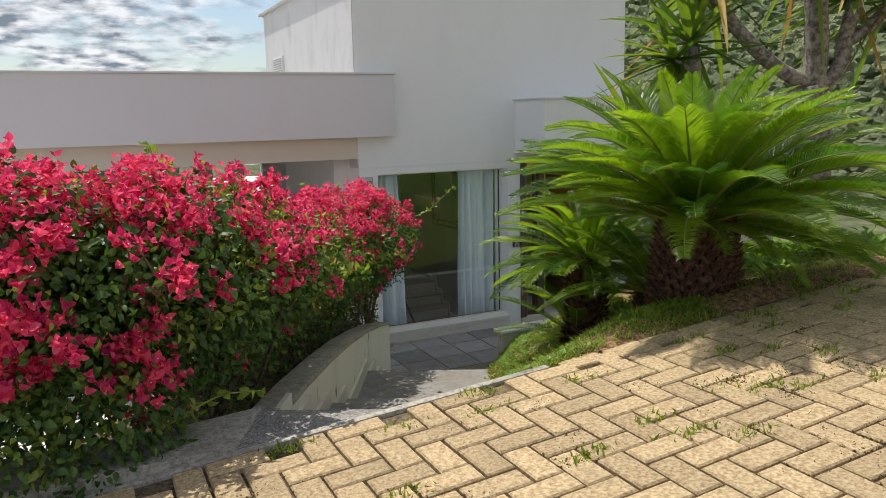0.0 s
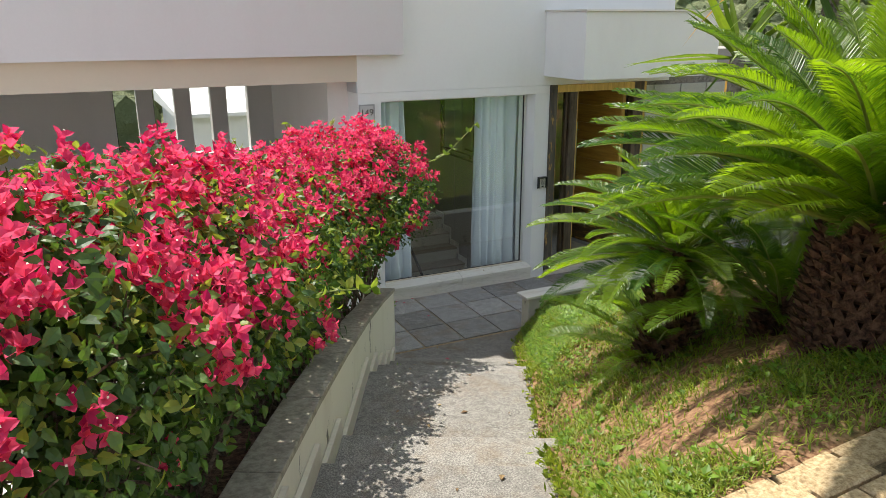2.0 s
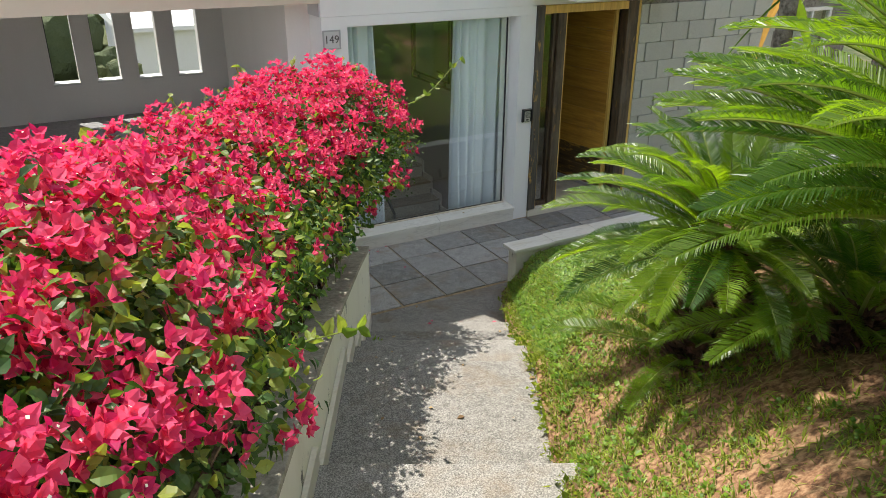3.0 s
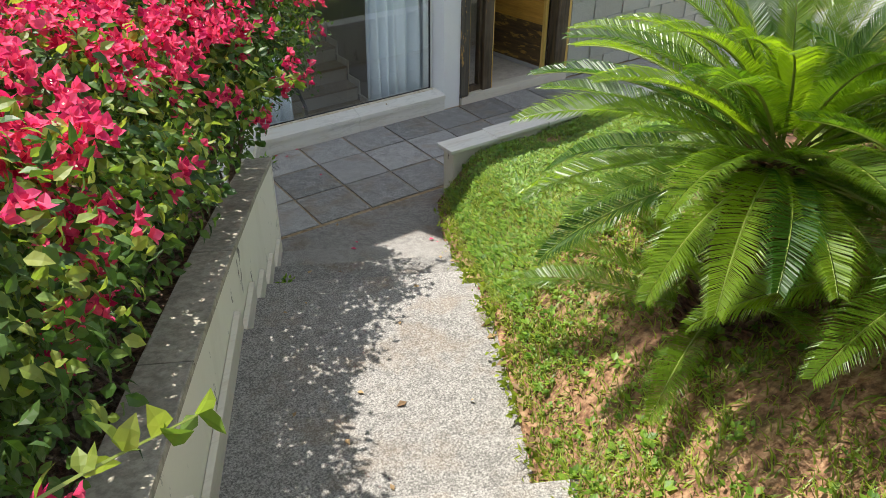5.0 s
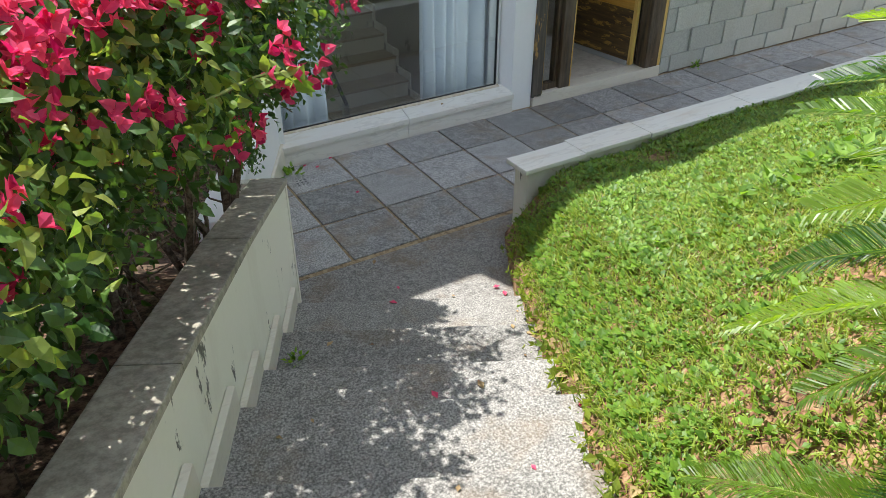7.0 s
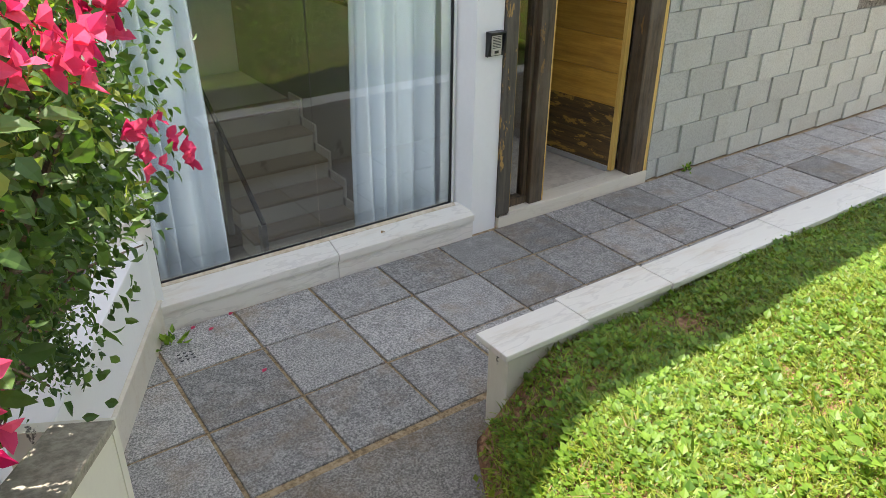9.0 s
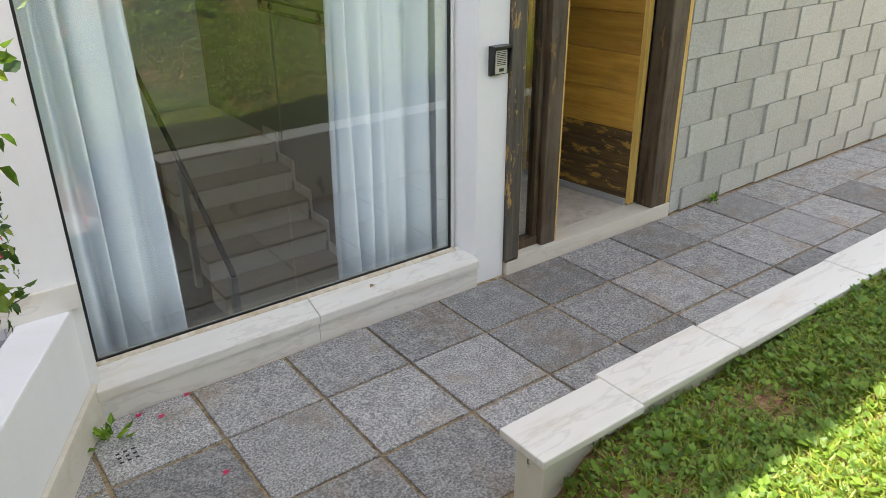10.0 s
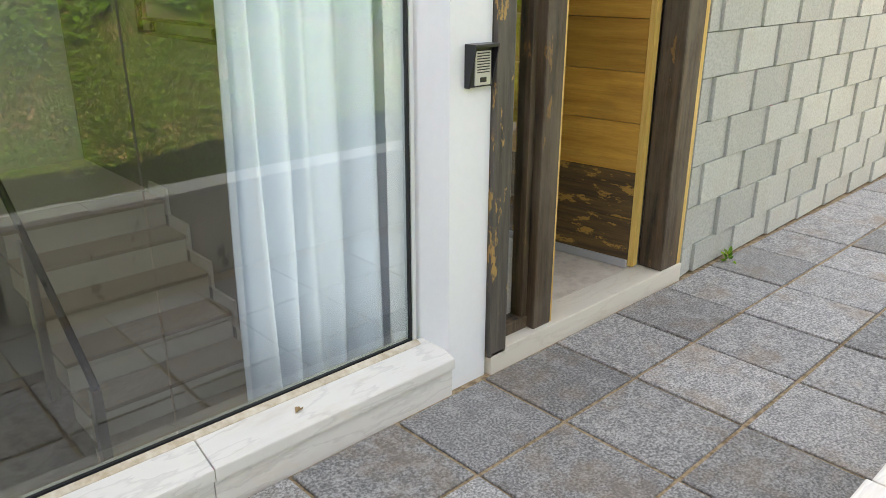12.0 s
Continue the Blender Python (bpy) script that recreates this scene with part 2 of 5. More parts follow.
M_BLACK = shade("black_plastic", (0.018, 0.018, 0.02), 0.35)[0]
M_SILVER = shade("silver_plastic", (0.55, 0.54, 0.5), 0.4, 0.3)[0]
M_DARKLINE = shade("black_rubber_seal", (0.012, 0.012, 0.013), 0.6)[0]
M_PLATE = shade("number_plate_grey", (0.62, 0.61, 0.6), 0.5)[0]
M_INK = shade("engraved_letter", (0.10, 0.09, 0.085), 0.6)[0]
M_LOUVRE = shade("louvre_white", (0.7, 0.7, 0.68), 0.5)[0]
M_ROOF = shade("roof_edge_grey", (0.42, 0.42, 0.42), 0.6)[0]
M_ALU = shade("white_aluminium", (0.74, 0.74, 0.72), 0.4, 0.1)[0]


def curtain_cloth():
    m, t, p = shade("pale_blue_sheer_curtain", (0.79, 0.85, 0.93), 0.85, spec=0.2)
    tr, mx = t.nodes.new("ShaderNodeBsdfTranslucent"), t.nodes.new("ShaderNodeMixShader")
    tr.inputs["Color"].default_value = (0.79, 0.85, 0.93, 1)
    mx.inputs[0].default_value = 0.2
    bumped(t, p, noise_node(t, 260, 2, coord="Object"), 0.15, 0.001)
    t.links.new(p.outputs[0], mx.inputs[1])
    t.links.new(tr.outputs[0], mx.inputs[2])
    t.links.new(mx.outputs[0], t.nodes["Material Output"].inputs[0])
    return m


def clear_glass():
    """Clear pane: lets light straight through, and mirrors more at a glancing angle."""
    m, t, p = shade("window_glass", (0.93, 0.96, 0.95), 0.0)
    lw, pw, ml, ad = t.nodes.new("ShaderNodeLayerWeight"), t.nodes.new("ShaderNodeMath"), t.nodes.new("ShaderNodeMath"), t.nodes.new("ShaderNodeMath")
    lw.inputs["Blend"].default_value = 0.5
    pw.operation, ml.operation, ad.operation = "POWER", "MULTIPLY", "ADD"
    pw.inputs[1].default_value, ml.inputs[1].default_value, ad.inputs[1].default_value = 5.0, 0.7, 0.20
    tr, gl, mx = t.nodes.new("ShaderNodeBsdfTransparent"), t.nodes.new("ShaderNodeBsdfGlossy"), t.nodes.new("ShaderNodeMixShader")
    tr.inputs["Color"].default_value = (0.82, 0.86, 0.84, 1)
    gl.inputs["Roughness"].default_value = 0.0
    t.links.new(lw.outputs["Facing"], pw.inputs[0])
    t.links.new(pw.outputs[0], ml.inputs[0])
    t.links.new(ml.outputs[0], ad.inputs[0])
    t.links.new(ad.outputs[0], mx.inputs[0])
    t.links.new(tr.outputs[0], mx.inputs[1])
    t.links.new(gl.outputs[0], mx.inputs[2])
    t.links.new(mx.outputs[0], t.nodes["Material Output"].inputs[0])
    m2, t2, p2 = shade("glass_back", (0.9, 0.95, 0.93), 0.0)
    tr2 = t2.nodes.new("ShaderNodeBsdfTransparent")
    tr2.inputs["Color"].default_value = (0.95, 0.97, 0.96, 1)
    t2.links.new(tr2.outputs[0], t2.nodes["Material Output"].inputs[0])
    return m, m2


M_CURTAIN, (M_GLASS, M_GLASSBACK) = curtain_cloth(), clear_glass()
M_BRACT = leafy("magenta_bract", (0.48, 0.012, 0.115), (0.95, 0.17, 0.30), 0.44, 0.6, spec=0.25)
M_STAR = shade("white_flower_star", (0.8, 0.75, 0.6), 0.6)[0]
M_BLEAF = leafy("bougainvillea_leaf", (0.028, 0.076, 0.016), (0.11, 0.20, 0.034), 0.30, 0.48)
M_BLEAFYOUNG = leafy("young_lime_leaf", (0.15, 0.25, 0.04), (0.32, 0.36, 0.07), 0.42, 0.5)
M_BARK = speckle("brown_bark", (0.05, 0.035, 0.025), (0.12, 0.085, 0.06), (0.22, 0.17, 0.12), 30, 0.9, (0.08, 0.06, 0.04), 0.3, 0.8)
M_GREYBARK = speckle("grey_ringed_bark", (0.10, 0.085, 0.07), (0.22, 0.19, 0.16), (0.34, 0.30, 0.26), 24, 0.9, (0.12, 0.1, 0.08), 0.3, 0.8)
M_FROND = leafy("cycad_leaflet", (0.035, 0.095, 0.013), (0.17, 0.265, 0.019), 0.5, 0.36, island=False, spec=0.5, thin=(2.5, 2.4, 0.6))
M_RACHIS = shade("cycad_rachis", (0.22, 0.27, 0.05), 0.4)[0]
M_SCALE = speckle("cycad_trunk_scale", (0.04, 0.02, 0.013), (0.115, 0.058, 0.034), (0.21, 0.115, 0.068), 26, 0.9)
M_GRASS = leafy("lawn_blade", (0.10, 0.165, 0.018), (0.36, 0.42, 0.06), 0.4, 0.45)
M_WEED = leafy("lawn_clover", (0.075, 0.165, 0.016), (0.27, 0.42, 0.05), 0.42, 0.5)
M_DRYWEED = leafy("dry_joint_weed", (0.11, 0.075, 0.035), (0.22, 0.155, 0.07), 0.2, 0.8)
M_SWORD = leafy("dracaena_leaf", (0.06, 0.13, 0.02), (0.22, 0.30, 0.04), 0.35, 0.3)
M_SWORDDRY = leafy("dry_dracaena_leaf", (0.38, 0.26, 0.07), (0.55, 0.40, 0.10), 0.35, 0.6)
# crown greens are paled so the colour holds the distance haze
M_WOODS = leafy("hazed_forest_crowns", (0.17, 0.23, 0.10), (0.38, 0.42, 0.20), 0.1, 0.8)
t_ = M_WOODS.node_tree
bumped(t_, t_.nodes["Principled BSDF"], noise_node(t_, 2.2, 8, 0.75), 1.0, 0.8)
M_PETAL = leafy("fallen_bract", (0.55, 0.03, 0.10), (0.68, 0.08, 0.16), 0.2, 0.7)
M_DRYLEAF = leafy("fallen_dry_leaf", (0.16, 0.09, 0.04), (0.42, 0.30, 0.14), 0.15, 0.7)


# ---- building helpers ----
def link(name, bm, mat, parent=None, label="", smooth=False):
    me = bpy.data.meshes.new(name)
    bm.normal_update()
    bm.to_mesh(me)
    bm.free()
    for m in mat if isinstance(mat, (list, tuple)) else [mat]:
        me.materials.append(m)
    if smooth:
        for f in me.polygons:
            f.use_smooth = True
    ob = new(name, me)
    ob.parent = parent
    if label:
        ob["label"] = label
    return ob


def part(name, bm, material, parent, label="", smooth=False):
    return link(name, bm, material, parent, label, smooth)


def setting(name, bm, mat, label, category, smooth=False):
    return tagged(link(name, bm, mat, smooth=smooth), label, category, kind="structure")


def thing(name, at, label, category, group="", kind=""):
    ob = new(name)
    ob.empty_display_size = 0.1
    ob.location = at
    return tagged(ob, label, category, group, kind)


def add_box(bm, x0, x1, y0, y1, z0, z1, bevel=0.0):
    r = bmesh.ops.create_cube(bm, size=1.0, matrix=Matrix.LocRotScale(((x0 + x1) / 2, (y0 + y1) / 2, (z0 + z1) / 2), None, (x1 - x0, y1 - y0, z1 - z0)))
    if bevel:
        edges = list({e for v in r["verts"] for e in v.link_edges})
        bmesh.ops.bevel(bm, geom=edges, offset=bevel, segments=2, affect="EDGES", profile=0.6)
    return bm


def box(x0, x1, y0, y1, z0, z1, bevel=0.0):
    return add_box(bmesh.new(), x0, x1, y0, y1, z0, z1, bevel)


def add_prism(bm, poly, low, high, bevel=0.0):
    """A prism over a plan polygon; low and high are heights or functions of x, y."""
    lo = low if callable(low) else lambda x, y: low
    hi = high if callable(high) else lambda x, y: high
    area = sum(a[0] * b[1] - b[0] * a[1] for a, b in zip(poly, poly[1:] + poly[:1]))
    if area < 0:
        poly = poly[::-1]
    b = [bm.verts.new((x, y, lo(x, y))) for x, y in poly]
    t = [bm.verts.new((x, y, hi(x, y))) for x, y in poly]
    bm.faces.new(b[::-1])
    top = bm.faces.new(t)
    for i in range(len(poly)):
        j = (i + 1) % len(poly)
        bm.faces.new((b[i], b[j], t[j], t[i]))
    if bevel:
        bmesh.ops.bevel(bm, geom=list(top.edges), offset=bevel, segments=2, affect="EDGES", profile=0.6)
    return bm


def prism(poly, low, high, bevel=0.0):
    return add_prism(bmesh.new(), poly, low, high, bevel)


def add_tube(bm, pts, radii, sides=7):
    pts = [Vector(p) for p in pts]
    rings = []
    for i, p in enumerate(pts):
        d = (pts[min(i + 1, len(pts) - 1)] - pts[max(i - 1, 0)]).normalized()
        u = d.cross(Vector((0.31, 0.22, 0.93))).normalized()
        v = d.cross(u)
        rings.append([bm.verts.new(p + (u * math.cos(k * 2 * math.pi / sides) + v * math.sin(k * 2 * math.pi / sides)) * radii[i]) for k in range(sides)])
    for r0, r1 in zip(rings, rings[1:]):
        for k in range(sides):
            bm.faces.new((r0[k], r0[(k + 1) % sides], r1[(k + 1) % sides], r1[k]))
    bm.faces.new(rings[0][::-1])
    bm.faces.new(rings[-1])
    return bm


def bent(pts, n):
    """A smooth line of n points through the control points (Catmull-Rom)."""
    p = [Vector(a) for a in pts]
    p = [p[0] * 2 - p[1]] + p + [p[-1] * 2 - p[-2]]
    out = []
    for i in range(n):
        s = i / (n - 1) * (len(p) - 3)
        k = min(int(s), len(p) - 4)
        f = s - k
        a, b, c, d = p[k:k + 4]
        out.append(0.5 * ((2 * b) + (c - a) * f + (2 * a - 5 * b + 4 * c - d) * f * f + (3 * b - a - 3 * c + d) * f ** 3))
    return out


def glass_pane(name, x0, x1, y0, y1, z0, z1, parent):
    bm = box(x0, x1, y0, y1, z0, z1)
    bm.normal_update()
    for f in bm.faces:
        f.material_index = 0 if f.normal.y < -0.9 else 1
    ob = part(name, bm, [M_GLASS, M_GLASSBACK], parent)
    ob.visible_shadow = False
    return ob


# ---- plan ----
TERR = -1.305                      # terrace level
FAC = 8.5                          # face of the house
ALONG, ACROSS = Vector((0.4656, 0.885)), Vector((0.885, -0.4656))


def st(a, n):
    """Plan point of the stair: a metres down the flight, n across it."""
    return (ALONG.x * a + ACROSS.x * n, ALONG.y * a + ACROSS.y * n)


def drive_z(x, y):
    return 0.335 + 0.0764 * x - 0.0075 * y


def lawn_edge(y):
    return 1.846 + 0.5617 * (y - 2.724)


PROFILE = [(2.0, 0.5), (2.85, 0.36), (3.05, 0.22), (3.45, 0.06), (3.9, -0.09), (4.45, -0.27), (4.8, -0.43), (5.7, -0.455), (5.95, -0.6), (6.35, -0.76), (6.73, -0.925), (7.15, -1.09), (7.5, -1.26), (12.0, -2.7)]


def stair_line(a):
    """Height of the lawn's edge beside the flight."""
    for (a0, z0), (a1, z1) in zip(PROFILE, PROFILE[1:]):
        if a < a1:
            return z0 + (z1 - z0) * (a - a0) / (a1 - a0)
    return PROFILE[-1][1]


def lawn_z(x, y):
    a, n = ALONG.x * x + ALONG.y * y, ACROSS.x * x + ACROSS.y * y
    k = max(0.0, n - 0.42)
    z = stair_line(a) + 0.85 * (1 - math.exp(-k / 0.75)) + 0.10 * max(0.0, k - 1)
    z = max(z, -0.95 + 0.3 * (6.93 - y) - 1.0 * max(0.0, 0.34 - k))
    w = math.exp(-max(0.0, y - 2.47) / 0.35)
    z = z * (1 - w) + (drive_z(x, y) - 0.012) * w
    w2 = max(0.0, min(1.0, (y - 6.3) / 0.6))
    z = z * (1 - w2) + min(z, -0.90) * w2
    return z + 0.035 * noise.noise(Vector((x * 1.7, y * 1.7, 0))) * min(1.0, k * 4) + 0.012 * noise.noise(Vector((x * 7, y * 7, 3)))


# ---- ground, hill ----
bm = bmesh.new()
bmesh.ops.create_grid(bm, x_segments=48, y_segments=48, size=420, matrix=Matrix.Translation((60, 60, -3.2)))
for v in bm.verts:
    d = (v.co.xy - Vector((2, 6))).length
    v.co.z += min(0.0, -(d - 30) * 0.05) + (noise.noise(v.co * 0.02) * 5 if d > 60 else 0)
setting("ground", bm, speckle("far_scrub_ground", (0.04, 0.06, 0.02), (0.08, 0.10, 0.04), (0.14, 0.13, 0.07), 0.5, 0.95), "dry green scrubland ground reaching the horizon", "ground", True)


def hill_z(x, y):
    az = math.degrees(math.atan2(x, y))
    d = math.hypot(x, y)
    up = max(0.0, min(1.0, (d - 45) / 170))
    return -6 + up * (34 + 34 * max(0.0, min(1.0, (az - 22) / 40))) + 6 * noise.noise(Vector((x * 0.015, y * 0.015, 1))) * up


bm = bmesh.new()
rows = []
for i in range(26):
    d = 45 + i * 8
    rows.append([bm.verts.new((d * math.sin(radians(az)), d * math.cos(radians(az)), hill_z(d * math.sin(radians(az)), d * math.cos(radians(az))))) for az in range(20, 112, 3)])
for r0, r1 in zip(rows, rows[1:]):
    for k in range(len(r0) - 1):
        bm.faces.new((r0[k], r1[k], r1[k + 1], r0[k + 1]))
hill = setting("hillside", bm, M_WOODS, "wooded hillside far behind the garden", "hill", True)
ico = bmesh.new()
bmesh.ops.create_icosphere(ico, subdivisions=2, radius=1.0)
ico_v = [v.co.copy() for v in ico.verts]
ico_f = [[v.index for v in f.verts] for f in ico.faces]
ico.free()


def crowns(name, spots, mat, label, group=""):
    """Many far tree crowns with ragged outlines, one mesh."""
    vs, fs = [], []
    for k, (x, y, z, r) in enumerate(spots):
        base = len(vs)
        for c in ico_v:
            w = r * (0.75 + 0.55 * noise.noise(c * 1.8 + Vector((k * 3.7, k * 1.3, 0))))
            vs.append((x + c.x * w, y + c.y * w, z + c.z * w * 0.85))
        fs += [[base + i for i in f] for f in ico_f]
    me = bpy.data.meshes.new(name)
    me.from_pydata(vs, [], fs)
    me.materials.append(mat)
    return tagged(new(name, me), label, "trees", group, "stuff")


rng = random.Random(4)
spots = []
for _ in range(8000):
    d, az = 46 + 190 * rng.random() ** 1.25, 30 + 46 * rng.random()
    x, y = d * math.sin(radians(az)), d * math.cos(radians(az))
    r = rng.uniform(0.5, 1.5) * (0.6 + d / 200)
    spots.append((x, y, hill_z(x, y) + r * 0.3, r))
crowns("forest", spots, M_WOODS, "dense dull-green forest on the far hillside")

# ---- paved drive: bed, kerb; bricks come last ----
bm = bmesh.new()
add_prism(bm, [(-14, -14), (16, -14), (16, 2.44), (-14, 2.44)], -3.0, lambda x, y: drive_z(x, y) - 0.022)
setting("driveway", bm, M_SAND, "sandy bed of the herringbone-paved drive", "driveway")
bm = prism([(-0.9, 2.428), (1.93, 2.428), (1.93, 2.470), (-0.9, 2.470)], -0.6, lambda x, y: drive_z(x, y) - 0.002, 0.008)
setting("kerb", bm, M_KERB, "thin pale concrete kerb at the edge of the paved drive", "kerb")

# ---- stairs ----
STEPS = [(2.85, 0.355), (3.23, 0.19), (3.65, 0.02), (4.185, -0.14), (4.70, -0.313), (5.745, -0.478), (6.18, -0.64), (6.53, -0.806), (6.94, -0.972), (7.358, -1.138)]
stairs = tagged(new("stairs"), "worn washed-granite garden stairs with a landing", "stairs", kind="structure")
before = 2.3
for i, (nose, z) in enumerate(STEPS):
    if i == 0:
        poly = [st(2.443, -0.66), st(2.85, -0.66), st(2.85, 0.134)]
    elif i == 1:
        poly = [st(2.85, -0.66), st(3.23, -0.66), st(3.23, 0.62), st(3.115, 0.62), st(2.85, 0.134)]
    else:
        poly = [st(before, -0.66), st(nose, -0.66), st(nose, 0.62), st(before, 0.62)]
    part("step", prism(poly, z - 0.42, z, 0.008), M_GRANITE, stairs)
    before = nose
apron = [st(7.358, -0.66), st(7.358, 0.7), (4.42, 7.19), (2.7, 7.19), st(7.6, -0.66)]
part("apron", prism(apron, TERR - 0.3, TERR - 0.004), M_GRANITE, stairs)


# ---- wall beside the stairs ----
def coping_z(a):
    """Top of the coping: it falls a little faster towards the terrace."""
    b = max(0.0, a - 3.0)
    return 0.262 - 0.093 * b - 0.0198 * b * b


stair_wall = tagged(new("stair_wall"), "cream painted garden wall with a slate coping beside the stairs", "garden wall", kind="structure")
bm = bmesh.new()
cuts = [2.93, 3.6, 4.3, 5.0, 5.85, 6.7, 7.56]
for a0, a1 in zip(cuts, cuts[1:]):
    add_prism(bm, [st(a0, -0.745), st(a1, -0.745), st(a1, -0.643), st(a0, -0.643)], -1.5,
              lambda x, y: coping_z(ALONG.x * x + ALONG.y * y) - 0.03)
bmesh.ops.remove_doubles(bm, verts=bm.verts, dist=0.0005)
part("wall_body", bm, M_CREAM, stair_wall)
for a0, a1 in zip(cuts, cuts[1:]):
    bm = prism([st(a0 + 0.002, -0.79), st(a1 - 0.002, -0.79), st(a1 - 0.002, -0.628), st(a0 + 0.002, -0.628)],
               lambda x, y: coping_z(ALONG.x * x + ALONG.y * y) - 0.028, lambda x, y: coping_z(ALONG.x * x + ALONG.y * y), 0.006)
    part("coping_slab", bm, M_COPING, stair_wall)
before = 3.0
for nose, z in STEPS[1:]:
    n0, n1 = -0.640, -0.616
    bm = bmesh.new()
    ring = [(before + 0.004, z - 0.03), (nose, z - 0.03), (nose - 0.012, z + 0.10), (before + 0.004, z + 0.11)]
    near = [bm.verts.new((*st(a, n1), h)) for a, h in ring]
    far = [bm.verts.new((*st(a, n0), h)) for a, h in ring]
    bm.faces.new(near)
    bm.faces.new(far[::-1])
    for k in range(len(ring)):
        bm.faces.new((near[k], far[k], far[(k + 1) % len(ring)], near[(k + 1) % len(ring)]))
    bmesh.ops.recalc_face_normals(bm, faces=bm.faces)
    part("skirting_board", bm, M_MARBLE2, stair_wall)
    before = nose
# pale slab beside the top tread
bm = prism([st(2.443, -0.64), st(2.85, -0.655), st(2.62, -0.94), st(2.35, -1.5), (-0.3, 2.48)], -0.6, 0.372, 0.006)
setting("pavement", bm, M_KERB, "pale concrete slab at the head of the stairs", "slab")
# low white wall between the planter and the terrace
low_wall = tagged(new("planter_wall"), "white rendered planter wall with a marble skirting", "garden wall", kind="structure")
part("wall_body", prism([st(7.562, -1.08), st(9.10, -1.08), st(9.13, -0.92), st(7.562, -0.92)], -1.5, -0.80, 0.008), M_WALL, low_wall)
part("skirting_board", prism([st(7.562, -0.919), st(9.13, -0.919), st(9.13, -0.897), st(7.562, -0.897)], TERR - 0.05, TERR + 0.165, 0.004), M_MARBLE2, low_wall)
part("end_block", prism([st(7.561, -0.919), st(7.561, -0.64), st(7.60, -0.64), st(7.60, -0.919)], -1.5, -0.60), M_CREAM, low_wall)
# planting bed behind the wall
bed = bmesh.new()
for a0, a1 in zip(cuts[:-1] + [7.562], cuts[1:] + [9.1]):
    add_prism(bed, [st(a0, -1.62), st(a1, -1.62), st(a1, -0.746 if a1 < 7.7 else -1.08), st(a0, -0.746 if a1 < 7.7 else -1.08)], -1.5,
              lambda x, y: coping_z(min(7.56, ALONG.x * x + ALONG.y * y)) - (0.16 if ALONG.x * x + ALONG.y * y < 7.55 else 0.42))
setting("planting_bed", bed, M_LITTER, "planting bed with leaf litter under the bougainvillea", "planting bed")
setting("lower_drive", prism([(-14, 2.445), (-0.6, 2.445), st(2.35, -1.6), st(9.1, -1.6), (3.3, 8.6), (-14, 8.6)], -1.5, -1.02), M_DRIVE,
        "sunlit pale concrete drive below the bushes", "driveway")

# ---- terrace ----
setting("terrace", box(2.3, 16, 7.1, 8.55, -1.7, TERR - 0.010), M_GROUT, "brown grouted bed of the terrace tiles", "terrace")
terrace = bpy.data.objects["terrace"]

# ---- low marble-topped wall at the lawn ----
lawn_wall = tagged(new("lawn_wall"), "low cream wall with a cracked white marble top along the lawn", "garden wall", kind="structure")
part("wall_body", box(4.33, 14, 6.955, 7.075, TERR - 0.2, -0.888), M_CREAM, lawn_wall)
edges = [(4.275, 4.70, 0.0), (4.703, 5.215, 0.022), (5.218, 6.10, 0.012), (6.103, 6.98, 0.018), (6.983, 7.9, 0.010), (7.903, 8.8, 0.016), (8.803, 11.0, 0.01), (11.003, 14.0, 0.014)]
for x0, x1, dy in edges:
    part("marble_slab", box(x0, x1, 6.905 + dy * 0.6, 7.092 + dy, -0.888, -0.858, 0.006), M_MARBLE, lawn_wall)

# ---- lawn ----
bm = bmesh.new()
rows = []
ys = [2.445 + i * (6.955 - 2.445) / 64 for i in range(65)]
for y in ys:
    x0 = lawn_edge(y) - 0.03
    rows.append([bm.verts.new((x, y, lawn_z(x, y))) for x in [x0 + (14 - x0) * (k / 56) ** 1.9 for k in range(57)]])
for r0, r1 in zip(rows, rows[1:]):
    for k in range(56):
        bm.faces.new((r0[k], r0[k + 1], r1[k + 1], r1[k]))
# skirt down along the stair edge
low = [bm.verts.new((r[0].co.x, r[0].co.y, r[0].co.z - 0.5)) for r in rows]
for k in range(len(rows) - 1):
    bm.faces.new((rows[k][0], rows[k + 1][0], low[k + 1], low[k]))
lawn = setting("lawn", bm, M_SOIL, "red-brown soil bank under the lawn", "lawn", True)

# ---- house ----
house = tagged(new("house"), "white rendered modern house with a carport and a tall block", "house", kind="structure")
BLK_TOP, D = 3.3, 0.25


def wall_piece(x0, x1, z0, z1, y0=FAC, y1=FAC + D, mat=None, name="wall"):
    return part(name, box(x0, x1, y0, y1, z0, z1), mat or M_WALL, house)


wall_piece(3.225, 3.468, -1.6, 0.868)
wall_piece(3.225, 7.25, 0.958, BLK_TOP)
wall_piece(3.225, 5.518, 0.868, 0.956)
part("wall", prism([(5.266, 8.645), (5.328, FAC), (5.518, FAC), (5.518, 8.75), (5.266, 8.75)], -1.6, 0.866), M_WALL, house)
wall_piece(3.468, 5.264, -2.9, -1.195, FAC + 0.13, FAC + 0.2)
wall_piece(3.225, 3.475, 0.958, BLK_TOP, FAC + D + 0.001, 13.0)
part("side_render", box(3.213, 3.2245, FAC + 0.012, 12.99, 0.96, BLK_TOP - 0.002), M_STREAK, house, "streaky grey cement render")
wall_piece(3.225, 3.475, -2.9, 0.956, FAC + D + 0.001, 11.2)
wall_piece(6.95, 7.25, 1.1, BLK_TOP, FAC + D + 0.001, 13.0)
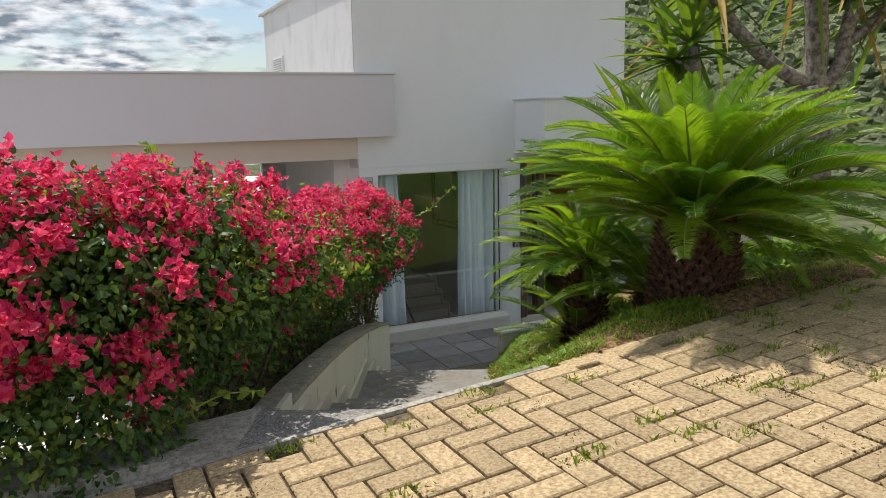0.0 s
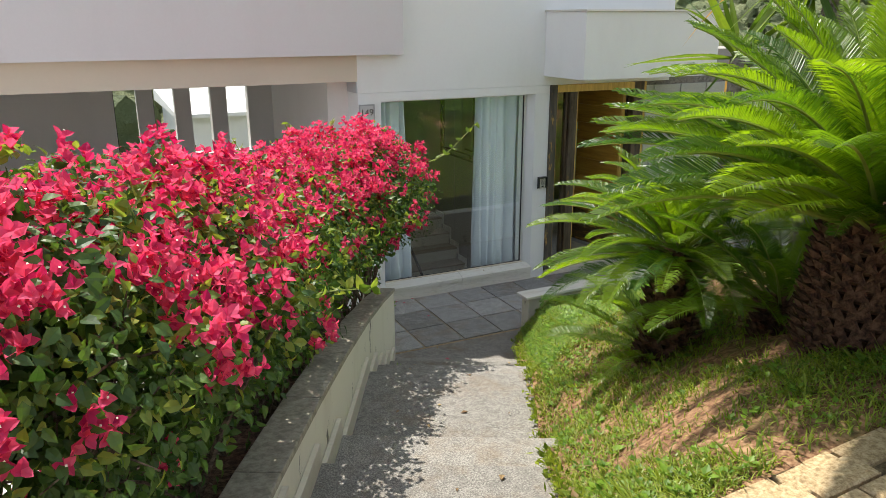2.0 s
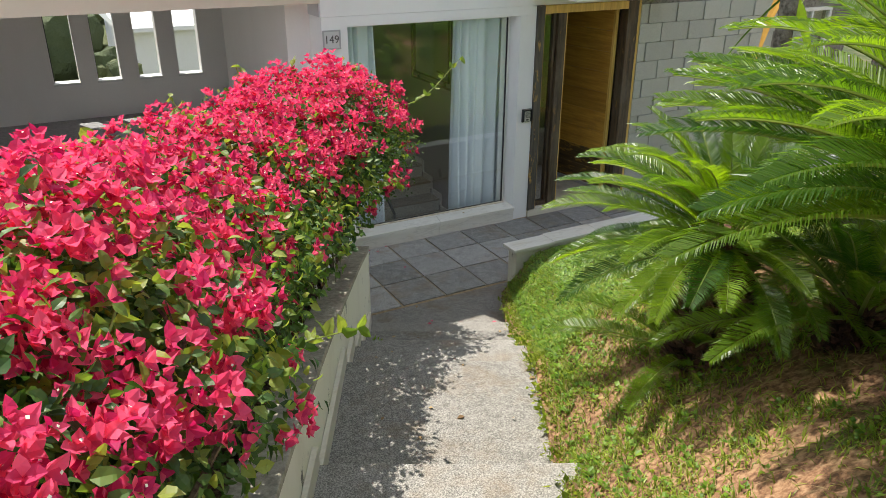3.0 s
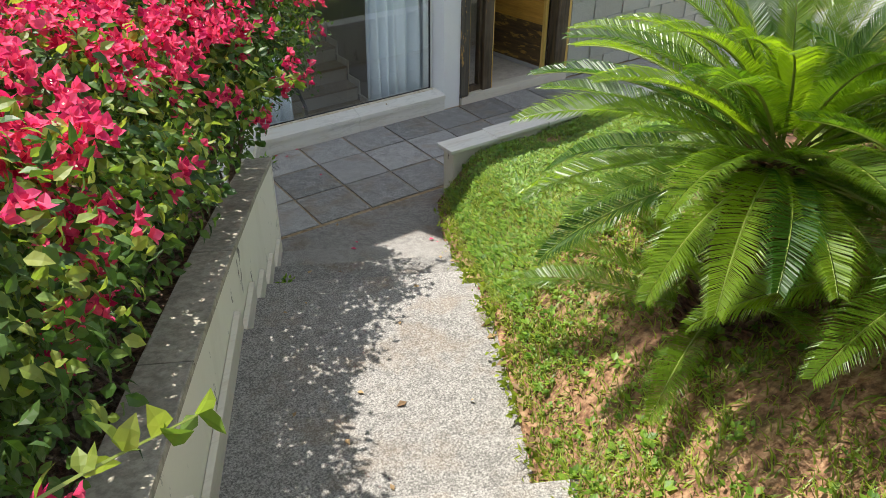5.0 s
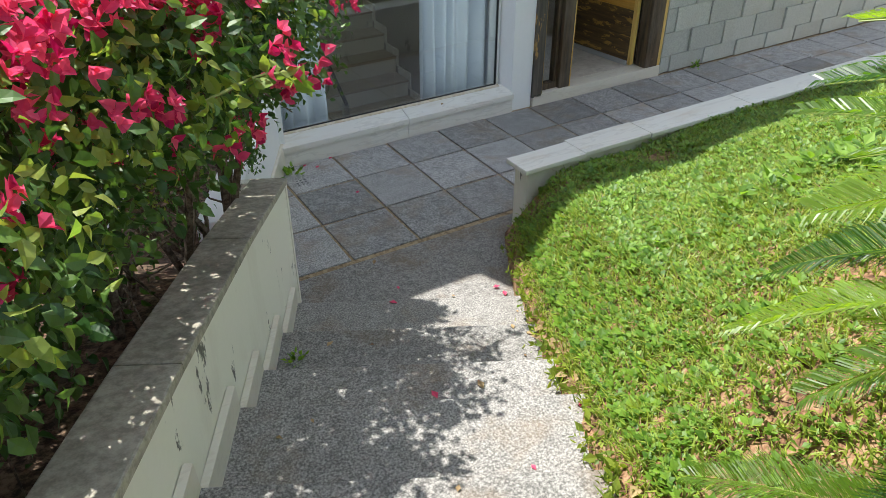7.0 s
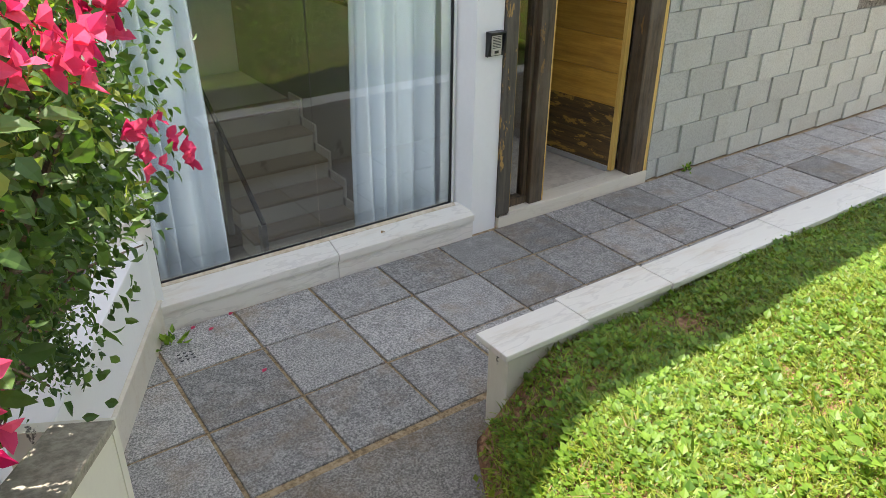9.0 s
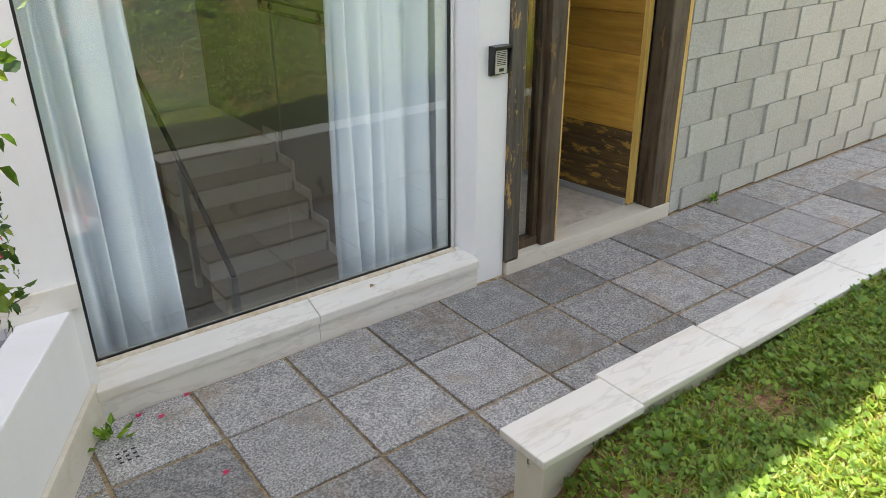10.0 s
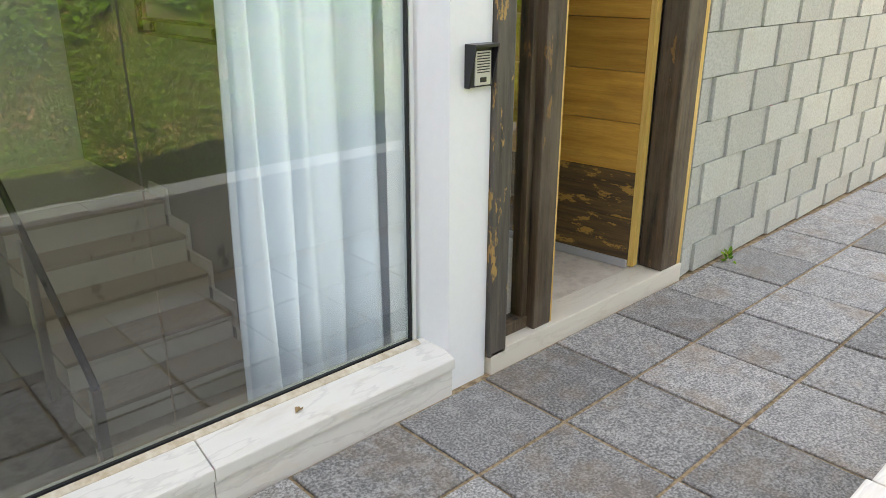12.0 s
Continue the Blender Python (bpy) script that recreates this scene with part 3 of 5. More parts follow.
wall_piece(3.476, 6.949, -2.9, BLK_TOP, 12.75, 13.0)
part("plinth", box(3.0, 3.466, FAC - 0.022, FAC - 0.001, -0.80, -0.70, 0.004), M_MARBLE, house)
part("roof", box(3.15, 7.32, 8.44, 13.1, BLK_TOP, BLK_TOP + 0.04, 0.005), M_ROOF, house)
# ceiling slabs leave a gap, added so the fill lamp reaches the stairwell
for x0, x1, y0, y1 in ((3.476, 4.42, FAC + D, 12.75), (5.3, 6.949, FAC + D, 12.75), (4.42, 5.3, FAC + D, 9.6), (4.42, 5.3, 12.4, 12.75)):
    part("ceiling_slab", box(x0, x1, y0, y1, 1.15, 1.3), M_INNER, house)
# unseen white cap on the roof, added above the fill lamp
part("added_roof_cap", box(4.42, 5.3, 9.6, 12.4, BLK_TOP + 0.041, BLK_TOP + 0.08, 0.01), M_LOUVRE, house, "added white roof cap over the stairwell fill lamp")
# fill lamp added to brighten the stairwell, with no known source there
lamp = new("stairwell_fill", bpy.data.lights.new("stairwell_fill", "AREA"))
lamp.data.shape, lamp.data.size, lamp.data.size_y, lamp.data.energy = "RECTANGLE", 0.8, 2.7, 4.0
lamp.matrix_world = pose(4.87, 11.0, BLK_TOP - 0.03)
# second fill lamp, added just inside the glass to lift curtains and stairs
lamp = new("window_fill", bpy.data.lights.new("window_fill", "AREA"))
lamp.data.shape, lamp.data.size, lamp.data.size_y, lamp.data.energy, lamp.data.color = "RECTANGLE", 1.7, 1.9, 2.4, (0.94, 0.97, 1.0)
lamp.matrix_world = pose(4.36, 8.66, -0.13, 90)
# canopy over the entrance
part("canopy", box(5.43, 7.26, 7.76, FAC - 0.001, 1.06, 1.745, 0.004), M_WALL, house)
part("canopy_cap", box(5.41, 7.28, 7.735, FAC - 0.002, 1.746, 1.765), M_CAP, house, "dirty sheet-metal capping")
# carport roof with its tall parapet
part("parapet", box(-11, 3.675, 8.37, 8.498, 1.335, 2.07, 0.003), M_PARAPET, house)
part("parapet_cap", box(-11, 3.69, 8.355, 8.60, 2.071, 2.092), M_CAP, house, "thin pale metal capping")
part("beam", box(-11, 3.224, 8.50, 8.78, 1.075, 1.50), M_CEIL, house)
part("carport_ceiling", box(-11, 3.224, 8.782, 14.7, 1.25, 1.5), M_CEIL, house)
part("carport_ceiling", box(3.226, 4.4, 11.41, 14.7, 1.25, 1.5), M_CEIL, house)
part("carport_roof", box(-11, 3.224, 8.50, 14.7, 1.502, 1.62), M_DRIVE, house)
# carport back wall with slits
SLITS = [(1.22, 1.56), (1.81, 2.135), (2.39, 2.71), (2.97, 3.32)]
xs = [-11] + [v for s in SLITS for v in s] + [4.4]
for k in range(0, len(xs), 2):
    part("back_wall", box(xs[k], xs[k + 1], 14.3, 14.5, -0.494, 1.248), M_CARPORT, house)
part("back_wall", box(-11, 4.4, 14.3, 14.5, -1.5, -0.494), M_CARPORT, house)
for x0, x1 in SLITS:
    w = part("slit_window", box(x0 - 0.01, x1 + 0.01, 14.26, 14.5, -0.494, -0.462, 0.004), M_LOUVRE, house)
    part("slit_frame", box(x0 - 0.002, x0 + 0.014, 14.42, 14.46, -0.46, 1.248), M_BLACK, w)
part("side_wall", box(3.0, 3.222, FAC + 0.3, 11.2, -1.02, 1.074), M_CARPORT, house)
part("side_wall", box(4.15, 4.4, 11.2, 14.298, -1.5, 1.248), M_CARPORT, house)
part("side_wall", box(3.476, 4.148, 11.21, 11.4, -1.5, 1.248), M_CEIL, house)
part("side_wall", box(-11, -10.8, 8.79, 14.298, -1.5, 1.248), M_CARPORT, house)
setting("floor", prism([(-11, 8.6), (3.22, 8.6), (3.22, 11.2), (3.478, 11.2), (3.478, 11.41), (4.148, 11.41), (4.148, 14.298), (-11, 14.298)], -1.5, -1.005), M_FLOORDARK, "smooth grey concrete carport floor", "floor")
# louvred vent on the side of the tall block
vent = thing("wall_vent", (3.2, 12.07, 2.43), "white louvred vent high on the house wall", "vent")
part("frame", box(-0.02, 0.022, -0.29, 0.29, -0.13, 0.13, 0.01), M_LOUVRE, vent)
for k in range(6):
    part("slat", box(-0.032, -0.021, -0.25, 0.25, -0.10 + k * 0.036, -0.085 + k * 0.036), M_ROOF, vent)

# ---- interior behind window and door ----
part("floor_slab", box(5.62, 9.0, FAC + 0.12, 12.7, -1.6, -1.222), M_BEIGE, house)
part("floor_slab", box(3.476, 5.518, FAC + 0.28, 12.7, -3.0, -2.82), M_BEIGE, house)
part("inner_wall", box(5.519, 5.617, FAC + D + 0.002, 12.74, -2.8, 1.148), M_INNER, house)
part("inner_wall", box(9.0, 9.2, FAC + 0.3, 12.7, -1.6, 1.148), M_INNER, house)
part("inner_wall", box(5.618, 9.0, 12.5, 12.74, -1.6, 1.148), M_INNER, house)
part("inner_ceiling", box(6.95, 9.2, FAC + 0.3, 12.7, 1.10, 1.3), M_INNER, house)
indoor = tagged(new("indoor_stairs"), "cream marble stairs inside, going down beside the glass rail", "stairs", kind="structure")
for k in range(9):
    y1, z = 11.55 - 0.255 * k, -1.22 - 0.17 * k
    part("step", box(4.58, 5.495, y1 - 0.275, y1, z - 0.17, z - 0.025), M_MARBLE2, indoor)
    part("tread", box(4.57, 5.496, y1 - 0.29, y1, z - 0.0245, z, 0.005), M_STEP, indoor)
for k in range(9):
    y1, z = 11.55 - 0.255 * k, -1.22 - 0.17 * k
    part("skirting_board", box(5.498, 5.5165, y1 - 0.31, y1 - 0.0555, z - 0.10, z + 0.07), M_MARBLE, indoor)
part("landing", box(4.402, 5.518, 11.552, 12.7, -1.40, -1.22), M_MARBLE2, indoor)
rail = thing("stair_rail", (4.52, 10.0, -2.4), "glass stair rail with steel posts and a dark handrail", "railing")
for y, z0, z1 in ((9.89, -2.78, -1.58), (10.6, -1.95, -1.08), (11.5, -1.25, -0.45)):
    part("post", box(-0.022, 0.022, y - 10.03, y - 9.97, z0 + 2.4, z1 + 2.4, 0.004), M_STEEL, rail)
part("handrail", add_tube(bmesh.new(), [(0, -0.14, 0.83), (0, 0.57, 1.36), (0, 1.45, 1.97), (0, 2.4, 1.99)], [0.018] * 4), M_BLACK, rail)
M_MIRROR = shade("dim_mirror_glass", (0.42, 0.44, 0.42), 0.06, 1.0)[0]
pic = thing("wall_mirror", (5.516, 10.75, 0.34), "wall mirror in a black wrought-iron frame with scrolled corners", "mirror")
part("mirror_glass", box(-0.012, 0.0, -0.46, 0.46, -0.46, 0.46), M_MIRROR, pic)
for y0, y1, z0, z1 in ((-0.56, 0.56, -0.56, -0.535), (-0.56, 0.56, 0.535, 0.56), (-0.56, -0.535, -0.535, 0.535), (0.535, 0.56, -0.535, 0.535),
                       (-0.48, 0.48, -0.48, -0.461), (-0.48, 0.48, 0.461, 0.48), (-0.48, -0.461, -0.461, 0.461), (0.461, 0.48, -0.461, 0.461)):
    part("frame_bar", box(-0.026, 0.0, y0, y1, z0, z1, 0.004), M_BLACK, pic)
for sy in (-1, 1):
    for sz in (-1, 1):
        for along_y in (0, 1):
            curl = []
            for k in range(22):
                ang, rad = k * 0.5, 0.034 * (1 - k / 26)
                u, v = 0.42 - 0.05 * along_y + rad * math.cos(ang), 0.508 + rad * math.sin(ang)
                curl.append((-0.013, sy * (u if along_y else v), sz * (v if along_y else u)))
            part("scroll", add_tube(bmesh.new(), curl, [0.006] * 22, 5), M_BLACK, pic)

# ---- window ----
win = tagged(new("window_1"), "tall fixed shop-style window of clear glass in a thin white frame", "window", kind="structure")
part("window_frame", box(3.469, 5.263, 8.599, 8.645, -1.19, -1.115, 0.004), M_MARBLE2, win)
part("window_frame", box(3.469, 3.482, 8.60, 8.64, -1.113, 0.866), M_ALU, win)
part("window_frame", box(5.249, 5.264, 8.60, 8.64, -1.113, 0.866), M_ALU, win)
part("window_frame", box(3.483, 5.248, 8.60, 8.64, 0.848, 0.866), M_ALU, win)
for x0, x1 in ((3.484, 4.368), (4.373, 5.247)):
    glass_pane("pane", x0, x1, 8.616, 8.624, -1.112, 0.846, win)
for x in (3.484, 5.238):
    part("seal", box(x - 0.001, x + 0.009, 8.604, 8.6155, -1.113, 0.846), M_DARKLINE, win)
part("seal", box(3.484, 5.246, 8.604, 8.6155, -1.1145, -1.106), M_DARKLINE, win)
for x0, x1 in ((3.44, 4.399), (4.402, 5.326)):
    part("window_sill", prism([(x0, 8.464), (x1, 8.464), (x1, 8.5985), (x0, 8.5985)], lambda x, y: -1.200 + 0.36 * (y - 8.464), lambda x, y: -1.160 + 0.36 * (y - 8.464), 0.006), M_MARBLE, win)
    part("sill_front", box(x0, x1, 8.478, 8.60, TERR - 0.05, -1.1975), M_MARBLE, win)


part("caulk", prism([(3.47, 8.578), (5.262, 8.572), (5.262, 8.5984), (3.47, 8.5984)], lambda x, y: -1.165 + 0.36 * (y - 8.464), lambda x, y: -1.1565 + 0.36 * (y - 8.464), 0.002), M_CAULK, win, "stained ochre caulk along the glass")


def curtain(x0, x1, seed, folds, flare):
    r = random.Random(seed)
    bm = bmesh.new()
    n = folds * 18
    ph = [r.uniform(0, 6.28) for _ in range(4)]
    grid = []
    for j in range(13):
        f = j / 12
        row = []
        for i in range(n + 1):
            u = i / n
            w = math.sin(u * folds * 2 * math.pi + ph[0] + 1.5 * math.sin(u * 7 + ph[1]) + 0.9 * math.sin(u * 13 + ph[3]) + 0.5 * f)
            w = w * (0.7 + 0.5 * math.sin(u * 9 + ph[2])) + 0.35 * math.sin(u * folds * 5.1 + ph[1])
            x = x0 + (x1 - x0 + flare * f) * u + 0.010 * math.sin(f * 5 + u * 20 + ph[2])
            y = 8.84 + 0.075 * w * (0.6 + 0.4 * f) + 0.012 * math.sin(u * 23 + f * 2)
            row.append(bm.verts.new((x, y, 0.98 - f * 2.52)))
        grid.append(row)
    for a, b in zip(grid, grid[1:]):
        for i in range(n):
            bm.faces.new((a[i], a[i + 1], b[i + 1], b[i]))
    ob = link("curtain", bm, M_CURTAIN, smooth=True)
    return tagged(ob, "pale blue-white sheer curtain hanging in folds behind the glass", "curtain", "window curtains")


curtain(3.49, 3.875, 1, 4, 0.055)
curtain(4.745, 5.46, 2, 7, -0.02)
rod = thing("curtain_rod", (4.36, 8.83, 1.0), "steel curtain rod above the window inside", "curtain rod")
part("rod", add_tube(bmesh.new(), [(-0.9, 0, 0), (0.9, 0, 0)], [0.012, 0.012]), M_STEEL, rod)

# house number plate
plate = thing("house_number_plate", (3.311, FAC - 0.008, 0.764), "grey house number plate reading 149", "number plate")
part("plate", box(-0.082, 0.082, -0.004, 0.007, -0.082, 0.082, 0.003), M_PLATE, plate)
part("rim", add_box(add_box(add_box(add_box(bmesh.new(), -0.084, 0.084, -0.008, -0.004, 0.07, 0.084), -0.084, 0.084, -0.008, -0.004, -0.084, -0.07), -0.084, -0.07, -0.008, -0.004, -0.07, 0.07), 0.07, 0.084, -0.008, -0.004, -0.07, 0.07), M_ROOF, plate)
cv = bpy.data.curves.new("number", "FONT")
cv.body, cv.size, cv.align_x, cv.align_y, cv.extrude = "149", 0.095, "CENTER", "CENTER", 0.0015
txt = new("number", cv)
txt.data.materials.append(M_INK)
dg = bpy.context.evaluated_depsgraph_get()
num_me = bpy.data.meshes.new_from_object(txt.evaluated_get(dg))
bpy.data.objects.remove(txt)
num = new("number", num_me)
num.parent = plate
num.matrix_basis = pose(0, -0.0065, 0, 90, 0, 0)
num["label"] = "dark engraved digits 149"

# intercom
ic = thing("intercom", (5.446, FAC - 0.001, -0.150), "black and silver intercom with rain hood on white pier", "intercom")
part("housing", box(-0.048, 0.048, -0.026, 0.0, -0.068, 0.062, 0.006), M_BLACK, ic)
part("rain_hood", prism([(-0.054, 0.0), (0.054, 0.0), (0.054, -0.05), (-0.054, -0.05)], lambda x, y: 0.058, lambda x, y: 0.068, 0.002), M_BLACK, ic)
for s in (-0.054, 0.049):
    bm = bmesh.new()
    q = [bm.verts.new((s + dx, y, z)) for dx in (0, 0.005) for y, z in ((0, 0.058), (-0.05, 0.058), (-0.02, -0.07), (0, -0.07))]
    for f in ((0, 1, 2, 3), (7, 6, 5, 4), (0, 4, 5, 1), (1, 5, 6, 2), (2, 6, 7, 3), (3, 7, 4, 0)):
        bm.faces.new([q[i] for i in f])
    part("hood_side", bm, M_BLACK, ic)
part("faceplate", box(-0.036, 0.036, -0.031, -0.0255, -0.062, 0.046, 0.003), M_SILVER, ic)
for k in range(8):
    part("grille_bar", box(-0.028, 0.028, -0.0325, -0.0305, -0.022 + k * 0.0085, -0.0185 + k * 0.0085), M_BLACK, ic)
part("call_button", box(-0.014, 0.014, -0.034, -0.0305, -0.052, -0.036, 0.002), M_BLACK, ic)

# ---- entrance door ----
door = tagged(new("door_1"), "weathered wooden entrance door standing open, with a narrow glazed sidelight", "door", kind="structure")
THR = -1.222
part("threshold", box(5.53, 6.90, 8.478, 8.62, TERR - 0.05, THR, 0.005), M_MARBLE2, door, "cream marble threshold")
part("left_post", box(5.522, 5.612, 8.478, 8.60, THR - 0.02, 0.955, 0.006), M_PEEL, door, "weathered grey post with peeling varnish")
part("post_varnish", box(5.6125, 5.622, 8.49, 8.60, THR, 0.955), M_WOODYEL, door)
part("mullion", box(5.80, 5.905, 8.50, 8.62, THR, 0.87, 0.006), M_WOODDARK, door)
part("mullion_edge", box(5.9055, 5.918, 8.505, 8.62, THR, 0.87, 0.002), M_WOODYEL, door)
part("sidelight_frame", box(5.6225, 5.65, 8.54, 8.60, THR + 0.05, 0.87, 0.004), M_WOODDARK, door)
part("sidelight_frame", box(5.77, 5.7995, 8.54, 8.60, THR + 0.05, 0.87, 0.004), M_WOODDARK, door)
part("sidelight_rail", box(5.6225, 5.7995, 8.535, 8.605, THR, THR + 0.05, 0.004), M_WOODDARK, door)
glass_pane("sidelight_glass", 5.65, 5.77, 8.566, 8.574, THR + 0.05, 0.87, door)
part("right_post", box(6.72, 6.868, 8.485, 8.61, THR, 0.955, 0.008), M_WOODDARK, door)
part("post_varnish", box(6.8685, 6.90, 8.488, 8.60, THR, 0.955, 0.003), M_WOODYEL, door)
part("head", box(5.62, 6.72, 8.485, 8.60, 0.872, 0.955, 0.006), M_WOODYEL, door)
leaf = new("door_leaf")
leaf.parent = door
leaf.matrix_basis = pose(6.672, 8.60, THR + 0.012, 0, 0, 97.0)
for k in range(9):
    z0 = k * 0.2295
    part("plank", box(0.03, 0.85, -0.02, 0.02, z0 + 0.001, z0 + 0.2285, 0.003), M_WOODBOT if k < 2 else M_WOODORA, leaf)
part("stile", box(0.0, 0.029, -0.024, 0.024, 0, 2.07, 0.003), M_WOODYEL, leaf)
part("stile", box(0.851, 0.88, -0.024, 0.024, 0, 2.07, 0.003), M_WOODYEL, leaf)
part("draught_strip", box(0.03, 0.85, 0.021, 0.04, -0.01, 0.03, 0.004), M_ROOF, leaf)
part("pull_handle", add_tube(bmesh.new(), [(0.75, 0.06, 0.7), (0.75, 0.06, 1.6)], [0.012, 0.012]), M_STEEL, leaf, "long steel pull handle")
for v in (0.8, 1.5):
    part("handle_bracket", add_tube(bmesh.new(), [(0.75, 0.02, v), (0.75, 0.062, v)], [0.008, 0.008]), M_STEEL, leaf)

# ---- block wall right of the door ----
block_wall = tagged(new("wall_block"), "grey concrete block wall with every block set at a slight angle", "wall", kind="structure")
for x0, x1, z0, z1 in ((6.902, 9.46, -1.6, 1.058), (9.461, 10.21, -1.6, -0.26), (9.461, 10.21, 0.75, 1.058), (10.211, 10.6, -1.6, 1.058)):
    part("mortar_core", box(x0, x1, FAC + 0.012, FAC + 0.2, z0, z1), M_MORTAR, block_wall)
win2 = tagged(new("window_2"), "white framed window set into the grey block wall", "window", kind="structure")
part("window_sill", box(9.44, 10.23, FAC - 0.05, FAC + 0.2, -0.259, -0.225, 0.004), M_MARBLE, win2)
for x0, x1, z0, z1 in ((9.462, 9.51, -0.224, 0.748), (10.16, 10.208, -0.224, 0.748), (9.511, 10.159, -0.224, -0.18), (9.511, 10.159, 0.70, 0.748), (9.82, 9.85, -0.179, 0.699)):
    part("window_frame", box(x0, x1, FAC + 0.01, FAC + 0.07, z0, z1, 0.004), M_ALU, win2)
for x0, x1 in ((9.512, 9.819), (9.851, 10.158)):
    glass_pane("pane", x0, x1, FAC + 0.035, FAC + 0.043, -0.179, 0.699, win2)
part("blind", box(9.46, 10.21, FAC + 0.15, FAC + 0.17, -0.224, 0.75), M_LOUVRE, win2)


# ---- bougainvillea hedge ----
BLOBS = [  # centre, radii
    ((-0.85, 2.95, 0.80), (0.70, 0.45, 0.52)), ((-0.12, 2.90, 0.90), (0.62, 0.46, 0.48)), ((-0.32, 2.60, 0.46), (0.55, 0.27, 0.40)), ((0.10, 2.68, 0.52), (0.34, 0.24, 0.32)),
    ((0.40, 3.15, 0.88), (0.50, 0.50, 0.44)), ((0.76, 3.70, 0.74), (0.52, 0.55, 0.46)), ((1.03, 4.42, 0.62), (0.55, 0.55, 0.42)),
    ((1.42, 5.15, 0.50), (0.58, 0.58, 0.42)), ((1.86, 5.84, 0.45), (0.60, 0.55, 0.42)), ((2.38, 6.32, 0.43), (0.58, 0.46, 0.43)), ((2.68, 6.70, 0.36), (0.44, 0.32, 0.44)),
    ((1.10, 4.75, 0.22), (0.42, 0.55, 0.30)), ((1.75, 5.95, 0.02), (0.42, 0.60, 0.34)), ((2.30, 6.75, -0.10), (0.42, 0.40, 0.34)), ((2.62, 7.10, -0.12), (0.34, 0.34, 0.42)),
    ((0.75, 4.00, 0.40), (0.36, 0.42, 0.28)), ((1.40, 5.35, 0.12), (0.36, 0.42, 0.32)), ((2.84, 7.25, 0.15), (0.22, 0.25, 0.34)), ((2.88, 7.36, -0.34), (0.15, 0.20, 0.30)),
    ((3.04, 7.42, 0.02), (0.17, 0.22, 0.40)), ((3.00, 7.46, -0.40), (0.14, 0.20, 0.34)), ((3.02, 7.30, 0.34), (0.16, 0.22, 0.30))]
for k in range(8):  # thin low growth along the coping
    a = 3.45 + 0.5 * k
    BLOBS.append(((*st(a, -1.06), coping_z(a) + 0.12), (0.26, 0.30, 0.24)))


def clear_of_wall(p):
    """The hedge leans over the coping only well above it."""
    a, n = ALONG.x * p.x + ALONG.y * p.y, ACROSS.x * p.x + ACROSS.y * p.y
    return a < 2.9 or n < -0.82 or p.z > coping_z(min(a, 7.5)) + 0.22 + 0.55 * max(0.0, n + 0.82)


def blob_depth(p):
    """How far inside the hedge a point lies: below 1 is inside some blob."""
    return min(math.sqrt(sum(((p[i] - c[i]) / r[i]) ** 2 for i in range(3))) for c, r in BLOBS)


def hedge_points(count, lo, hi, r, keep):
    out = []
    weights = [rr[0] * rr[2] + rr[1] * rr[2] for _, rr in BLOBS]
    while len(out) < count:
        c, rr = r.choices(BLOBS, weights)[0]
        d = Vector((r.gauss(0, 1), r.gauss(0, 1), r.gauss(0, 1))).normalized()
        lump = 1 + 0.16 * noise.noise(Vector((c[0] + d.x, c[1] + d.y, c[2] + d.z)) * 3.1) + 0.10 * noise.noise(Vector((c[0] + d.x, c[1] + d.y, d.z)) * 8)
        s = r.uniform(lo, hi) * lump
        p = Vector((c[0] + d.x * rr[0] * s, c[1] + d.y * rr[1] * s, c[2] + d.z * rr[2] * s))
        if (lo > 0.5 and blob_depth(p) < lo * 0.92) or not clear_of_wall(p) or not keep(p, d, r):
            continue
        out.append((p, d))
    return out


def add_leaf(vs, fs, p, dirn, up, length, width, fold):
    """One pointed leaf with a folded midrib: four triangles."""
    side = dirn.cross(up)
    if side.length < 1e-4:
        side = Vector((1, 0, 0))
    side.normalize()
    nrm = side.cross(dirn).normalized()
    b = len(vs)
    mid = p + dirn * length * 0.42
    vs += [p, mid + side * width + nrm * fold, mid - side * width + nrm * fold, p + dirn * length - nrm * fold * 0.5, mid]
    fs += [(b, b + 4, b + 1), (b, b + 2, b + 4), (b + 4, b + 3, b + 1), (b + 4, b + 2, b + 3)]


def add_oval(vs, fs, p, dirn, up, length, width, fold):
    """One ovate leaf: a drooping midrib with two raised, rounded halves."""
    side = dirn.cross(up)
    side = side.normalized() if side.length > 1e-4 else Vector((1, 0, 0))
    nrm = side.cross(dirn).normalized()
    b = len(vs)
    m1, m2 = p + dirn * length * 0.30, p + dirn * length * 0.64 - nrm * fold * 0.5
    vs += [p, m1 + side * width + nrm * fold, m1 - side * width + nrm * fold, m2 + side * width * 0.82 + nrm * fold * 0.6,
           m2 - side * width * 0.82 + nrm * fold * 0.6, p + dirn * length - nrm * fold * 2.0, m1, m2]
    fs += [(b, b + 6, b + 1), (b, b + 2, b + 6), (b + 6, b + 7, b + 3, b + 1), (b + 6, b + 2, b + 4, b + 7), (b + 7, b + 5, b + 3), (b + 7, b + 4, b + 5)]


